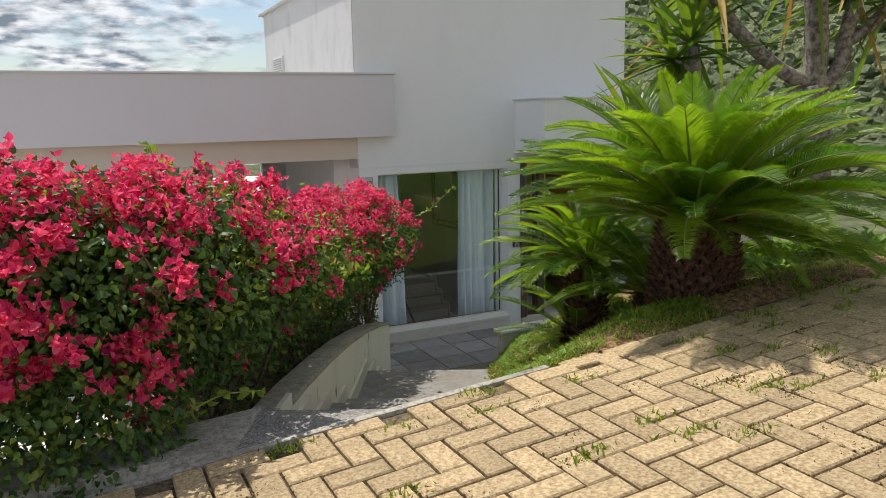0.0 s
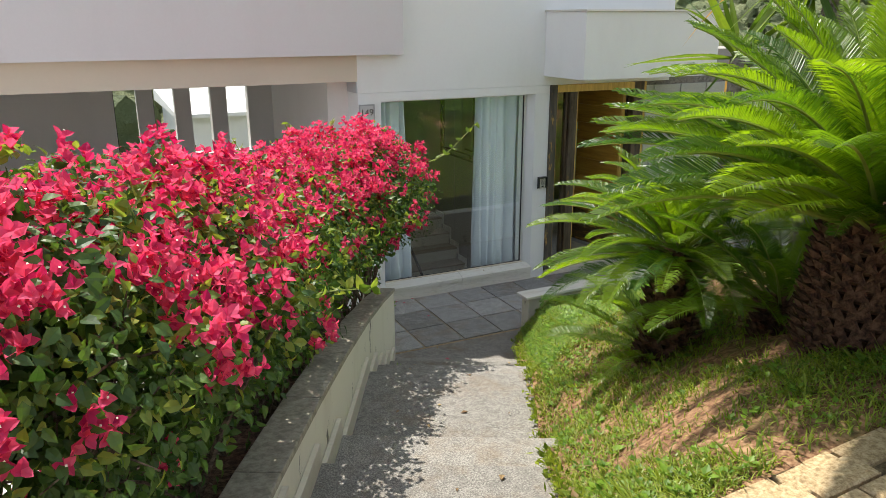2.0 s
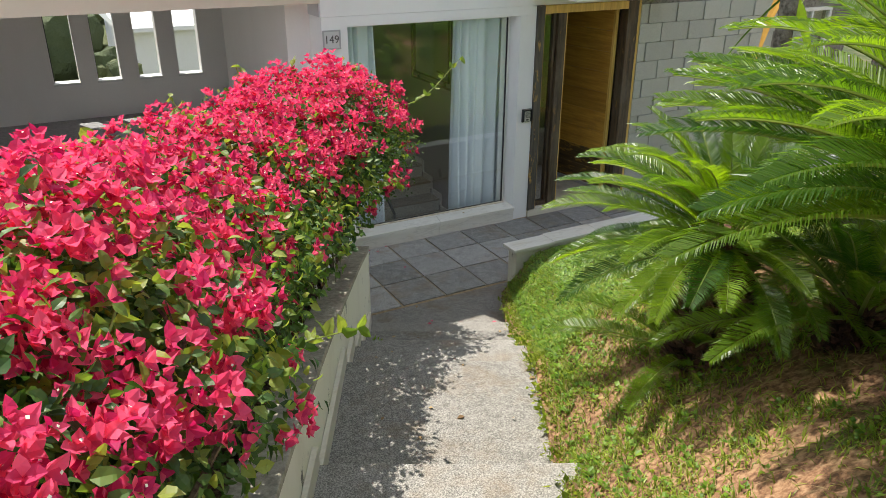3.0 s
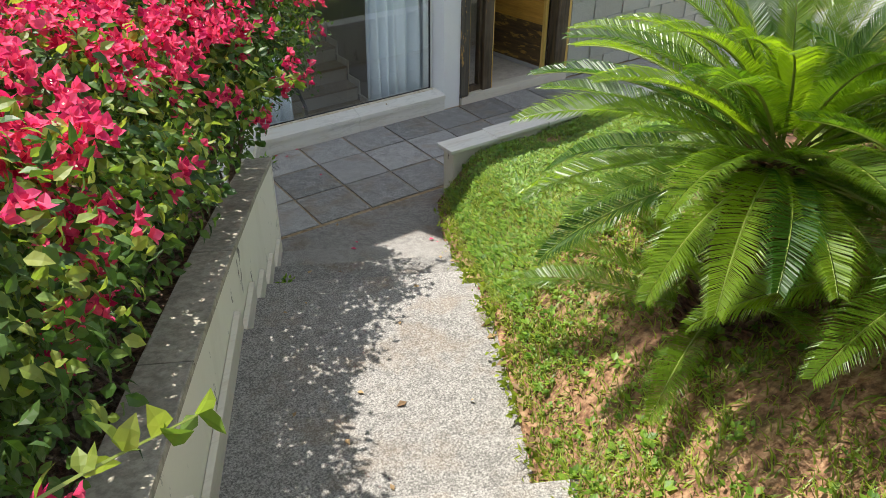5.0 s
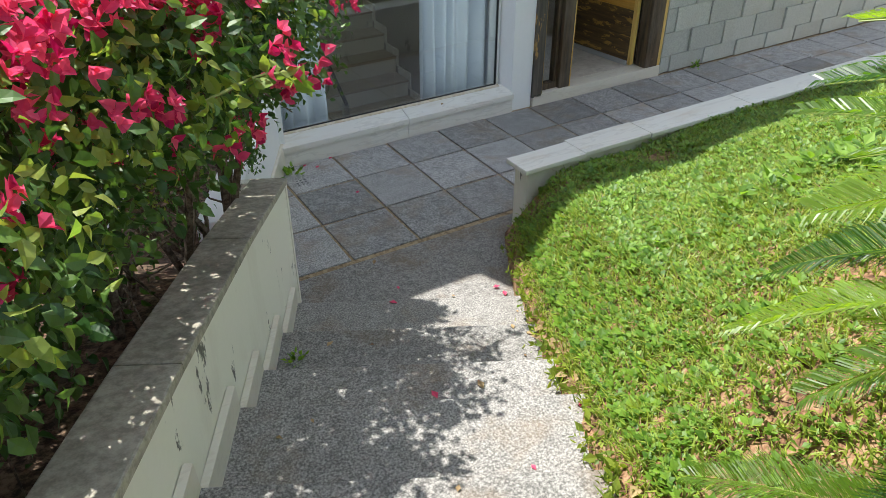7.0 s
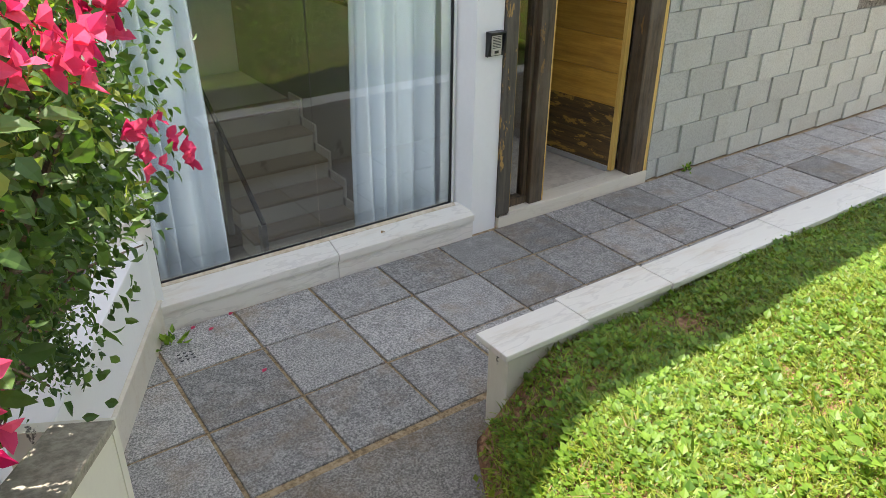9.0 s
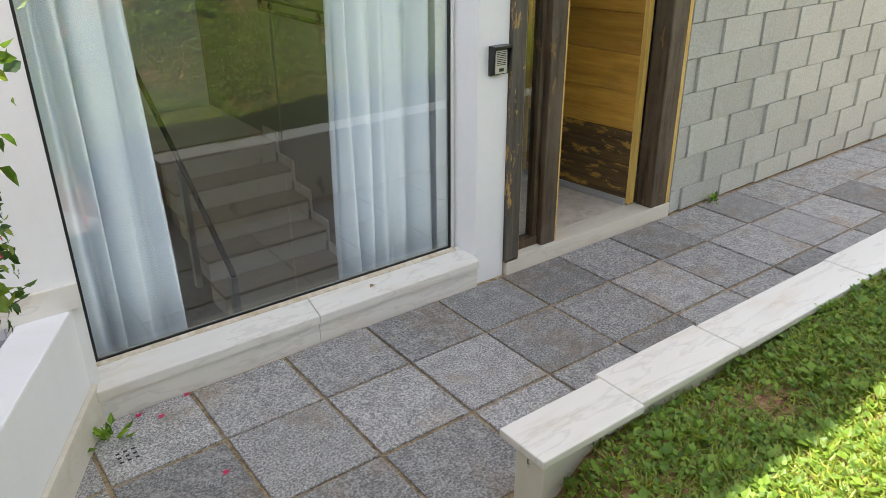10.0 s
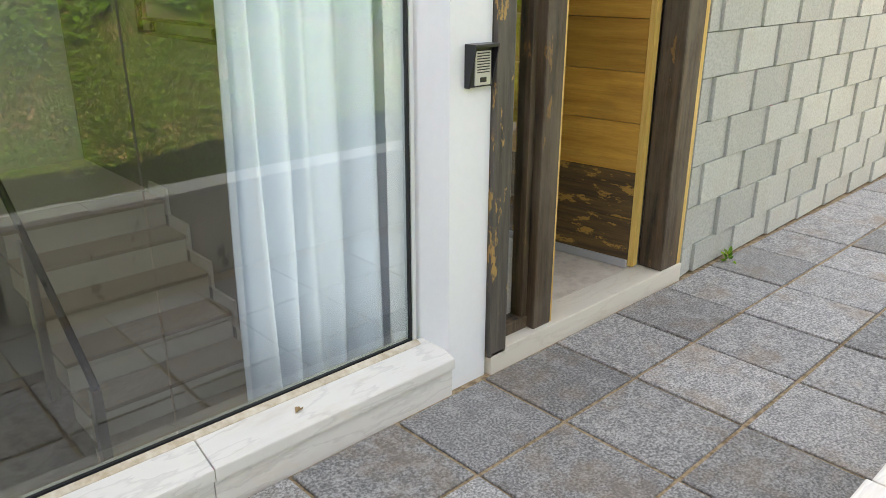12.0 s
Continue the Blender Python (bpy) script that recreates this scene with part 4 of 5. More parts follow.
def add_bract(vs, fs, p, dirn, up, size, r):
    """One papery oval bract, cupped and a little crumpled."""
    side = dirn.cross(up)
    side = side.normalized() if side.length > 1e-4 else Vector((1, 0, 0))
    nrm = side.cross(dirn).normalized()
    b = len(vs)
    w = size * r.uniform(0.30, 0.42)
    vs += [p]
    for f, k, lift in ((0.34, 1.0, 0.14), (0.68, 0.72, 0.05)):
        for s in (-1, 1):
            vs += [p + dirn * size * f + side * w * k * s + nrm * size * (lift + r.uniform(-0.09, 0.12))]
    vs += [p + dirn * size - nrm * size * r.uniform(0.0, 0.18), p + dirn * size * 0.5 - nrm * size * 0.03]
    fs += [(b, b + 6, b + 1), (b, b + 2, b + 6), (b + 1, b + 6, b + 3), (b + 6, b + 2, b + 4), (b + 3, b + 6, b + 5), (b + 6, b + 4, b + 5)]


def stuff_mesh(name, vs, fs, mat, parent, label=""):
    me = bpy.data.meshes.new(name)
    me.from_pydata([tuple(v) for v in vs], [], fs)
    me.materials.append(mat)
    ob = new(name, me)
    ob.parent = parent
    ob["kind"] = "stuff"
    if label:
        ob["label"] = label
    return ob


def rand_dir(r):
    return Vector((r.gauss(0, 1), r.gauss(0, 1), r.gauss(0, 1))).normalized()


twig_bm = bmesh.new()
boug = tagged(new("bougainvillea"), "sprawling bougainvillea hedge with magenta bracts over dark green leaves", "bush")
rng = random.Random(11)
for k in range(20):
    a = 2.6 + k * 0.245 + rng.uniform(-0.06, 0.06)
    n = -1.02 + rng.uniform(-0.14, 0.24)
    x, y = st(a, n)
    if k < 3:
        x, y = x - 0.45 + k * 0.12, y + 0.14
    z = coping_z(min(a, 7.5)) - 0.16
    c = min(BLOBS, key=lambda b: (b[0][0] - x) ** 2 + (b[0][1] - y) ** 2)
    for j in range(4):
        tip = Vector(c[0]) + Vector((rng.uniform(-0.7, 0.7) * c[1][0], rng.uniform(-0.7, 0.7) * c[1][1], rng.uniform(-0.1, 0.6) * c[1][2]))
        mid = Vector((x, y, z)).lerp(tip, 0.5) + rand_dir(rng) * 0.08
        pts = bent([(x, y, z - 0.05), tuple(mid), tuple(tip)], 7)
        r0 = rng.uniform(0.010, 0.022)
        bm = bmesh.new()
        add_tube(bm, pts, [r0 * (1 - 0.11 * i) for i in range(7)], 5)
        for q in range(9):
            s = pts[rng.randint(1, 6)]
            e = s + rand_dir(rng) * rng.uniform(0.15, 0.34)
            if not clear_of_wall(e) or not clear_of_wall(s):
                continue
            add_tube(twig_bm, [s, s.lerp(e, 0.5) + rand_dir(rng) * 0.03, e], [0.005, 0.004, 0.002], 4)
        part("stem", bm, M_BARK, boug, "thin twisted brown stem")

part("twig", twig_bm, M_BARK, boug, "tangle of thin brown twigs")["kind"] = "stuff"

# leaves
vs, fs, vy, fy = [], [], [], []


def keep_leaf(p, d, r):
    low = 0.30 if p.z > coping_z(min(7.5, max(2.7, ALONG.x * p.x + ALONG.y * p.y))) + 0.34 or p.y < 3.2 or p.y > 7.05 else 1.15
    return r.random() > low * (0.35 if d.z > 0 else 0.75)


for p, d in hedge_points(76000, 0.66, 1.12, rng, keep_leaf):
    v = (d + rand_dir(rng) * 0.9 + Vector((0, 0, -0.35))).normalized()
    L = rng.uniform(0.024, 0.048) * (0.68 if p.y > 6.0 else 1.0)
    young = rng.random() < (0.45 if 3.2 < p.y < 5.6 and d.x > 0.0 and p.z > coping_z(ALONG.x * p.x + ALONG.y * p.y) + 0.5 else 0.34 if noise.noise(p * 3.4 + Vector((5, 1, 9))) > 0.14 else 0.05) and d.z > -0.3
    add_oval(vy if young else vs, fy if young else fs, p, v, (d + rand_dir(rng) * 0.5).normalized(), L, L * 0.30, L * 0.10)
for p, d in hedge_points(26000, 0.25, 0.72, rng, lambda p, d, r: p.z > coping_z(min(7.5, max(2.7, ALONG.x * p.x + ALONG.y * p.y))) + 0.4):
    if p.y > 5.0 and rng.random() < 0.65:
        continue
    L = rng.uniform(0.04, 0.065)
    add_oval(vs, fs, p, rand_dir(rng), rand_dir(rng), L, L * 0.36, L * 0.08)
stuff_mesh("foliage", vs, fs, M_BLEAF, boug)

# bracts: clusters of three-petalled papery flowers, thickest on top and on the open side
vb, fb, vst, fst = [], [], [], []


def keep_bract(p, d, r):
    patch = noise.noise(p * 3.6) + 0.5 * noise.noise(p * 8.0)
    sunny = d.z * 0.8 + (0.14 if p.y < 6.9 else -0.1) - (0.55 if p.y > 3.9 else 0.2) * max(0.0, d.x - 0.1)
    top = 1.36 - 0.122 * (ALONG.x * p.x + ALONG.y * p.y - 2.9)
    sunny -= (0.6 if p.y < 3.0 else 0.9) * max(0.0, top - (0.5 if p.y < 3.0 else 0.36) - p.z)
    return patch * 1.5 + sunny > r.uniform(0.12, 0.74) or (3.4 < p.y < 6.4 and r.random() < 0.03 and p.z > coping_z(min(7.5, ALONG.x * p.x + ALONG.y * p.y)) + 0.4)


def add_flower(p, d, r, size):
    axis = (d + rand_dir(r) * 0.55 + Vector((0, 0, 0.25))).normalized()
    u = axis.cross(rand_dir(r)).normalized()
    v = axis.cross(u)
    for k in range(3):
        a = k * 2.094 + r.uniform(-0.25, 0.25)
        out = (u * math.cos(a) + v * math.sin(a)) * 0.72 + axis * 0.75
        add_bract(vb, fb, p, out.normalized(), axis, size * r.uniform(0.85, 1.15), r)
    if r.random() < 0.16:
        q = p + axis * size * 0.75
        b = len(vst)
        s = size * 0.10
        vst.extend([q + u * s, q + v * s, q - u * s, q - v * s])
        fst.append((b, b + 1, b + 2, b + 3))


for p, d in hedge_points(1980, 0.93, 1.15, rng, keep_bract):
    for _ in range(rng.randint(6, 13)):
        add_flower(p + rand_dir(rng) * rng.uniform(0.015, 0.062), d, rng, rng.uniform(0.024, 0.036))
stuff_mesh("bract", vb, fb, M_BRACT, boug, "magenta papery bracts")
stuff_mesh("flower", vst, fst, M_STAR, boug, "tiny white flower stars")

# long shoots above and beyond the hedge
SHOOTS = [((2.95, 6.6, 0.55), (3.3, 6.68, 0.62), (3.62, 6.75, 0.84)), ((0.35, 3.1, 1.15), (0.40, 3.25, 1.32), (0.44, 3.32, 1.46)), ((0.2, 3.0, 1.2), (0.3, 3.15, 1.3), (0.5, 3.25, 1.36)),
          ((1.55, 5.3, 0.6), (1.5, 5.4, 0.85), (1.42, 5.5, 1.02)), ((2.0, 6.0, 0.6), (1.9, 6.15, 0.85), (1.92, 6.2, 1.0)), ((1.15, 3.6, 0.75), (1.35, 3.68, 0.74), (1.56, 3.75, 0.70)),
          ((2.3, 6.3, 0.66), (2.25, 6.4, 0.85), (2.3, 6.45, 0.97)), ((2.75, 6.5, 0.62), (2.72, 6.55, 0.78), (2.75, 6.6, 0.88)), ((1.2, 4.4, 0.85), (1.1, 4.6, 1.0), (1.0, 4.7, 1.1)),
          ((2.35, 5.6, 0.4), (2.52, 5.65, 0.42), (2.62, 5.7, 0.36)), ((3.05, 6.75, 0.1), (3.12, 7.0, 0.05), (3.16, 7.2, -0.12)),
          ((3.02, 6.8, 0.3), (3.1, 7.1, 0.28), (3.2, 7.3, 0.2)),
          ((0.62, 3.0, 1.02), (0.72, 3.1, 1.2), (0.80, 3.18, 1.3)), ((0.80, 3.3, 0.9), (0.92, 3.36, 1.04), (0.98, 3.46, 1.12)), ((0.90, 3.6, 0.9), (1.0, 3.62, 1.06), (1.02, 3.75, 1.16)),
          ((0.95, 3.45, 0.7), (1.14, 3.42, 0.80), (1.26, 3.46, 0.82)), ((1.1, 4.0, 0.75), (1.22, 4.1, 0.92), (1.26, 4.2, 1.0)), ((1.5, 4.7, 0.5), (1.68, 4.72, 0.58), (1.8, 4.8, 0.56)), ((-0.5, 2.75, 1.15), (-0.55, 2.72, 1.38), (-0.62, 2.74, 1.5)), ((0.35, 2.6, 0.45), (0.55, 2.62, 0.52), (0.72, 2.66, 0.50))]
for k, pts in enumerate(SHOOTS):
    line = bent(pts, 9)
    part("shoot", add_tube(bmesh.new(), line, [0.005 - 0.0004 * i for i in range(9)], 4), M_RACHIS, boug, "long green shoot")
    for i, q in enumerate(line):
        for _ in range(3):
            L = rng.uniform(0.035, 0.06)
            add_oval(vy, fy, q, (rand_dir(rng) + Vector((0, 0, 0.2))).normalized(), rand_dir(rng), L, L * 0.3, L * 0.1)
stuff_mesh("young_foliage", vy, fy, M_BLEAFYOUNG, boug, "young yellow-green leaves")


# ---- cycads ----
def frond_mesh(seed, droop):
    """A feather leaf one metre long, from the origin along x, arching down."""
    r = random.Random(seed)
    bm = bmesh.new()
    spine = []
    ang, p = 0.0, Vector((0, 0, 0))
    for i in range(25):
        spine.append((p.copy(), ang))
        p = p + Vector((math.cos(ang), 0, math.sin(ang))) / 24
        ang -= droop / 24 * (0.35 + 1.5 * i / 24)
    add_tube(bm, [s[0] for s in spine], [0.011 * (1 - 0.036 * i) for i in range(25)], 4)
    nf = len(bm.faces)
    count = 150
    line = []
    for k in range(count + 1):
        s = 0.12 + 0.88 * k / count
        i = min(int(s * 24), 23)
        a = spine[i][1]
        c = spine[i][0].lerp(spine[i + 1][0] if i < 24 else spine[i][0], s * 24 - i)
        line.append((bm.verts.new(c + Vector((-math.sin(a), 0, math.cos(a))) * 0.004), bm.verts.new(c), a, s))
    for k in range(count):
        v0, d0, a, s = line[k]
        bm.faces.new((v0, line[k + 1][0], line[k + 1][1], d0))
        fwd, up = Vector((math.cos(a), 0, math.sin(a))), Vector((-math.sin(a), 0, math.cos(a)))
        L = 0.155 * (0.45 + 0.55 * math.sin(math.pi * min(1.0, s * 1.5) * 0.5)) * (1.0 if s < 0.72 else 1.0 - 0.7 * (s - 0.72) / 0.28) * r.uniform(0.9, 1.06)
        for side in (-1, 1):
            d = (fwd * (0.55 + 0.6 * s + r.uniform(-0.05, 0.05)) + Vector((0, side, 0)) + up * (0.38 + r.uniform(-0.06, 0.06))).normalized()
            w = (fwd + up * r.uniform(-0.5, 0.5)) * 0.0027
            b0, m = v0.co + d * 0.004, v0.co + d * L * 0.62 + up * 0.003
            q = [bm.verts.new(c) for c in (b0 + w * 0.7, m + w, v0.co + d * L - up * L * 0.16, m - w, b0 - w * 0.7)]
            bm.faces.new((q[0], q[1], q[3], q[4]))
            bm.faces.new((q[1], q[2], q[3]))
    me = bpy.data.meshes.new("frond")
    for j, fc in enumerate(bm.faces):
        fc.material_index = 0 if j < nf else 1
    bm.to_mesh(me)
    bm.free()
    me.materials.append(M_RACHIS)
    me.materials.append(M_FROND)
    return me


FRONDS = [frond_mesh(k, dr) for k, dr in enumerate((0.55, 0.8, 1.0, 1.2, 0.7))]


def cycad(at, trunk_h, trunk_r, count, length, seed, label, lowest=8, clear=()):
    r = random.Random(seed)
    ob = thing("cycad", at, label, "cycad", "cycads on the lawn")
    bm = bmesh.new()
    add_tube(bm, [(0, 0, -0.25), (0.01, 0, trunk_h * 0.4), (0, 0.01, trunk_h)], [trunk_r * 0.8, trunk_r * 0.85, trunk_r * 0.55], 12)
    part("trunk", bm, M_SCALE, ob, "squat brown trunk")
    bm = bmesh.new()
    for k in range(int(260 * trunk_r / 0.22)):
        a = k * 2.39996
        f = k / (260 * trunk_r / 0.22)
        z = -0.05 + f * (trunk_h + 0.02)
        rr = trunk_r * (0.86 - 0.25 * f * f)
        c = Vector((math.cos(a) * rr, math.sin(a) * rr, z))
        o = Vector((math.cos(a), math.sin(a), 0.55))
        t = Vector((-math.sin(a), math.cos(a), 0))
        b = [bm.verts.new(c + v) for v in (t * 0.022, -t * 0.022, -t * 0.014 + o * 0.06, t * 0.014 + o * 0.06, o * 0.035 - Vector((0, 0, 0.03)))]
        bm.faces.new((b[0], b[1], b[2], b[3]))
        bm.faces.new((b[1], b[0], b[4]))
        bm.faces.new((b[0], b[3], b[4]))
        bm.faces.new((b[2], b[1], b[4]))
    part("bark", bm, M_SCALE, ob, "crust of old brown leaf bases")["kind"] = "stuff"
    for k in range(count):
        f = (k + 0.5) / count
        el = 80 - (80 - lowest) * f ** 0.95 + r.uniform(-5, 5)
        az = k * 137.508 + r.uniform(-8, 8)
        small = 1.0
        for az0, az1, floor_el in clear:
            if f > 0.3 and az0 < az % 360 < az1:
                small = 0.62 if k % 4 == 0 else 1.0
                el = max(el, floor_el - (26 if k % 4 == 0 else 0) + r.uniform(-6, 16))
        fr = new("frond", FRONDS[(k * 3 + seed) % 5 if f < 0.5 else (0, 1, 4)[k % 3]])
        fr.parent = ob
        s = length * min(1.0, 0.74 + 0.6 * f) * r.uniform(0.93, 1.07) * small
        fr.matrix_basis = Matrix.Translation((math.cos(radians(az)) * trunk_r * 0.35, math.sin(radians(az)) * trunk_r * 0.35, trunk_h - 0.10 * f)) @ Euler((radians(r.uniform(-14, 14)), radians(-el), radians(az))).to_matrix().to_4x4() @ Matrix.Scale(s, 4)
    return ob


cycad((3.22, 2.91, lawn_z(3.22, 2.91) - 0.02), 0.53, 0.25, 126, 1.06, 3, "large sago cycad with a broad crown of glossy green fronds", -8, ((70, 205, 27), (205, 300, 12)))
cycad((3.24, 3.94, lawn_z(3.24, 3.94) - 0.02), 0.60, 0.13, 72, 0.68, 6, "smaller sago cycad on the lawn bank with arching fronds", -14, ((165, 300, 14),))
cycad((3.20, 4.00, lawn_z(3.20, 4.00) - 0.02), 0.10, 0.07, 16, 0.64, 9, "young low sago cycad at the foot of a taller one", 4)
cycad((3.38, 3.42, lawn_z(3.38, 3.42) - 0.02), 0.20, 0.09, 24, 0.78, 12, "young low sago cycad between the two larger ones", 2)


# ---- branching dracaena behind the cycads ----
def sword_head(name, at, axis, count, length, seed, parent, dry=0.12):
    r = random.Random(seed)
    vs, fs, vd, fd = [], [], [], []
    ax = Vector(axis).normalized()
    for k in range(count):
        d = (ax * r.uniform(-0.35, 1.2) + rand_dir(r) * 0.8).normalized()
        L = length * r.uniform(0.65, 1.1)
        w = L * 0.042
        side = d.cross(Vector((0.1, 0.2, 1))).normalized()
        isdry = r.random() < dry
        V, F = (vd, fd) if isdry else (vs, fs)
        b = len(V)
        drop = Vector((0, 0, -1)) * L * (0.9 if isdry else r.uniform(0.03, 0.35))
        for i, (f, ww) in enumerate(((0.0, 0.9), (0.3, 1.0), (0.62, 0.75), (0.86, 0.4))):
            c = Vector(at) + d * L * f + drop * f * f
            V.extend([c + side * w * ww, c - Vector((0, 0, w * 0.35 * ww)), c - side * w * ww])
        V.append(Vector(at) + d * L + drop)
        for i in range(3):
            q = b + i * 3
            F.extend([(q, q + 1, q + 4, q + 3), (q + 1, q + 2, q + 5, q + 4)])
        F.extend([(b + 9, b + 10, b + 12), (b + 10, b + 11, b + 12)])
    stuff_mesh(name, vs, fs, M_SWORD, parent, "rosette of long sword leaves")
    if vd:
        stuff_mesh("dry_leaves", vd, fd, M_SWORDDRY, parent, "hanging yellow dry leaves")


drac = thing("dracaena", (0, 0, 0), "branching dracaena tree with ringed grey limbs and sword-leaf rosettes", "tree")
gz = lawn_z(5.15, 3.72)


def limb(pts, r0, r1, n=12):
    line = bent(pts, n)
    bm = add_tube(bmesh.new(), line, [(r0 + (r1 - r0) * i / (n - 1)) * (1 + 0.07 * (i % 2)) for i in range(n)], 9)
    part("limb", bm, M_GREYBARK, drac, smooth=True)


limb([(5.2, 3.70, gz - 0.1), (5.19, 3.71, 1.3), (5.12, 3.75, 1.72)], 0.11, 0.095)
limb([(5.14, 3.74, 1.70), (5.15, 3.73, 1.95), (5.12, 3.74, 2.35), (5.08, 3.76, 2.8)], 0.085, 0.075)
limb([(5.10, 3.75, 1.72), (4.86, 3.87, 1.88), (4.67, 3.957, 2.07), (4.48, 4.05, 2.32), (4.40, 4.08, 2.55)], 0.055, 0.045)
limb([(5.14, 3.73, 1.66), (5.30, 3.65, 1.84), (5.33, 3.64, 2.05), (5.39, 3.61, 2.35)], 0.058, 0.05)
limb([(5.32, 3.64, 2.02), (5.48, 3.57, 2.12), (5.6, 3.5, 2.3)], 0.045, 0.04)
limb([(4.36, 4.12, lawn_z(4.36, 4.12) - 0.1), (4.35, 4.12, 1.4), (4.345, 4.114, 1.73), (4.32, 4.13, 2.02)], 0.065, 0.048)
limb([(4.345, 4.114, 1.80), (4.26, 4.15, 1.88), (4.2, 4.18, 1.93)], 0.03, 0.026)
for k, (at, ax, cnt, ln) in enumerate([((4.2, 4.18, 1.93), (-0.8, 0.2, 0.5), 34, 0.75), ((4.31, 4.13, 2.05), (0.1, 0, 1), 36, 0.8), ((4.40, 4.08, 2.5), (-0.3, 0, 0.6), 34, 0.8),
                                       ((5.08, 3.76, 2.78), (0, 0, 1), 40, 0.9), ((5.39, 3.61, 2.38), (0.2, -0.2, 0.8), 34, 0.75), ((5.6, 3.5, 2.32), (0.6, -0.2, 0.5), 34, 0.75),
                                       ((4.1, 4.5, 1.45), (-0.2, 0, 1.0), 22, 0.65)]):
    sword_head("rosette", at, ax, cnt, ln, 40 + k, drac, 0.18 if k in (2, 3, 4) else 0.08)
limb([(4.1, 4.5, lawn_z(4.1, 4.5) - 0.1), (4.1, 4.5, 1.45)], 0.05, 0.04)


# ---- grass and weeds on the lawn ----
def grass_cover(name, count, r, region, density, blade, mat, label):
    vs, fs = [], []
    made = 0
    while made < count:
        x, y = r.uniform(region[0], region[1]), r.uniform(region[2], region[3])
        if x < lawn_edge(y) + 0.0 or y < 2.46 or y > 6.94:
            continue
        if r.random() > density(x, y):
            continue
        made += 1
        z = lawn_z(x, y) - 0.004
        h = blade * r.uniform(0.5, 1.25)
        a = r.uniform(0, 6.28)
        lean = r.uniform(0.15, 1.0)
        d = Vector((math.cos(a) * lean, math.sin(a) * lean, 1)).normalized()
        s = Vector((-math.sin(a), math.cos(a), 0)) * h * 0.062
        p = Vector((x, y, z))
        b = len(vs)
        m = p + d * h * 0.55
        t = p + d * h + Vector((math.cos(a), math.sin(a), -0.5)) * h * 0.35
        vs.extend([p + s, p - s, m - s * 0.9, m + s * 0.9, t])
        fs.extend([(b, b + 1, b + 2, b + 3), (b + 3, b + 2, b + 4)])
    return tagged(stuff_mesh(name, vs, fs, mat, None), label, "grass", kind="stuff")


def cover(x, y):
    """Thick at the foot of the bank, thin and bare towards the cycads and the stair edge."""
    v = 0.74 + 1.0 * noise.noise(Vector((x * 1.9, y * 1.9, 7))) + 0.5 * noise.noise(Vector((x * 6, y * 6, 2)))
    v += 0.6 * max(-0.25, min(1.0, (y - 5.0) / 1.2)) + 0.35 * math.exp(-max(0.0, y - 2.46) / 0.25)
    v += 0.25 * max(0.0, 1 - (x - lawn_edge(y)) / 0.5)
    v *= min(1.0, 0.7 + (x - lawn_edge(y)) / 0.12)
    v -= 0.5 * max(0.0, min(1.0, (y - 6.5) / 0.3)) * (1.0 if x < 5.2 else 0.6)
    v -= 0.6 * math.exp(-((x - 4.15) ** 2 + (y - 6.75) ** 2) / 0.10)
    v -= 1.3 * math.exp(-((x - 3.5) ** 2 + (y - 3.0) ** 2) / 0.6) + (0.45 if x > 3.9 and y < 3.4 else 0.0)
    return max(0.05, min(1.0, v))


rng = random.Random(21)
grass_cover("lawn_grass", 200000, rng, (1.8, 7.2, 2.46, 6.94), cover, 0.042, M_GRASS, "short patchy green grass on the sloping lawn")
grass_cover("lawn_grass", 95000, rng, (7.0, 13.9, 2.46, 6.94), cover, 0.05, M_GRASS, "short patchy green grass on the sloping lawn")
# coarse tufts of broad blades, and straw lying between them
vs, fs, vd, fd = [], [], [], []
for _ in range(520):
    y = rng.uniform(2.55, 6.9)
    x = lawn_edge(y) + 0.06 + rng.random() ** 1.3 * 4.6
    if rng.random() > cover(x, y) + 0.1:
        continue
    p = Vector((x, y, lawn_z(x, y) - 0.006))
    for _ in range(rng.randint(7, 16)):
        d = (rand_dir(rng) * Vector((1, 1, 0.3)) + Vector((0, 0, 0.75))).normalized()
        L = rng.uniform(0.04, 0.095)
        add_leaf(vs, fs, p + Vector((rng.gauss(0, 0.015), rng.gauss(0, 0.015), 0)), d, rand_dir(rng), L, L * 0.055, L * 0.02)
for _ in range(2600):
    y = rng.uniform(2.55, 6.9)
    x = lawn_edge(y) + 0.03 + rng.random() ** 1.3 * 4.6
    p = Vector((x, y, lawn_z(x, y) + rng.uniform(0.002, 0.018)))
    d = Vector((rng.gauss(0, 1), rng.gauss(0, 1), rng.uniform(-0.1, 0.15))).normalized()
    L = rng.uniform(0.03, 0.09)
    add_leaf(vd, fd, p, d, Vector((0, 0, 1)), L, 0.0016, 0.001)
tagged(stuff_mesh("grass_tufts", vs, fs, M_GRASS, None), "coarse broad-bladed grass tufts on the lawn", "grass", kind="stuff")
tagged(stuff_mesh("straw", vd, fd, M_DRYLEAF, None), "dry straw lying between the grass", "straw", kind="stuff")
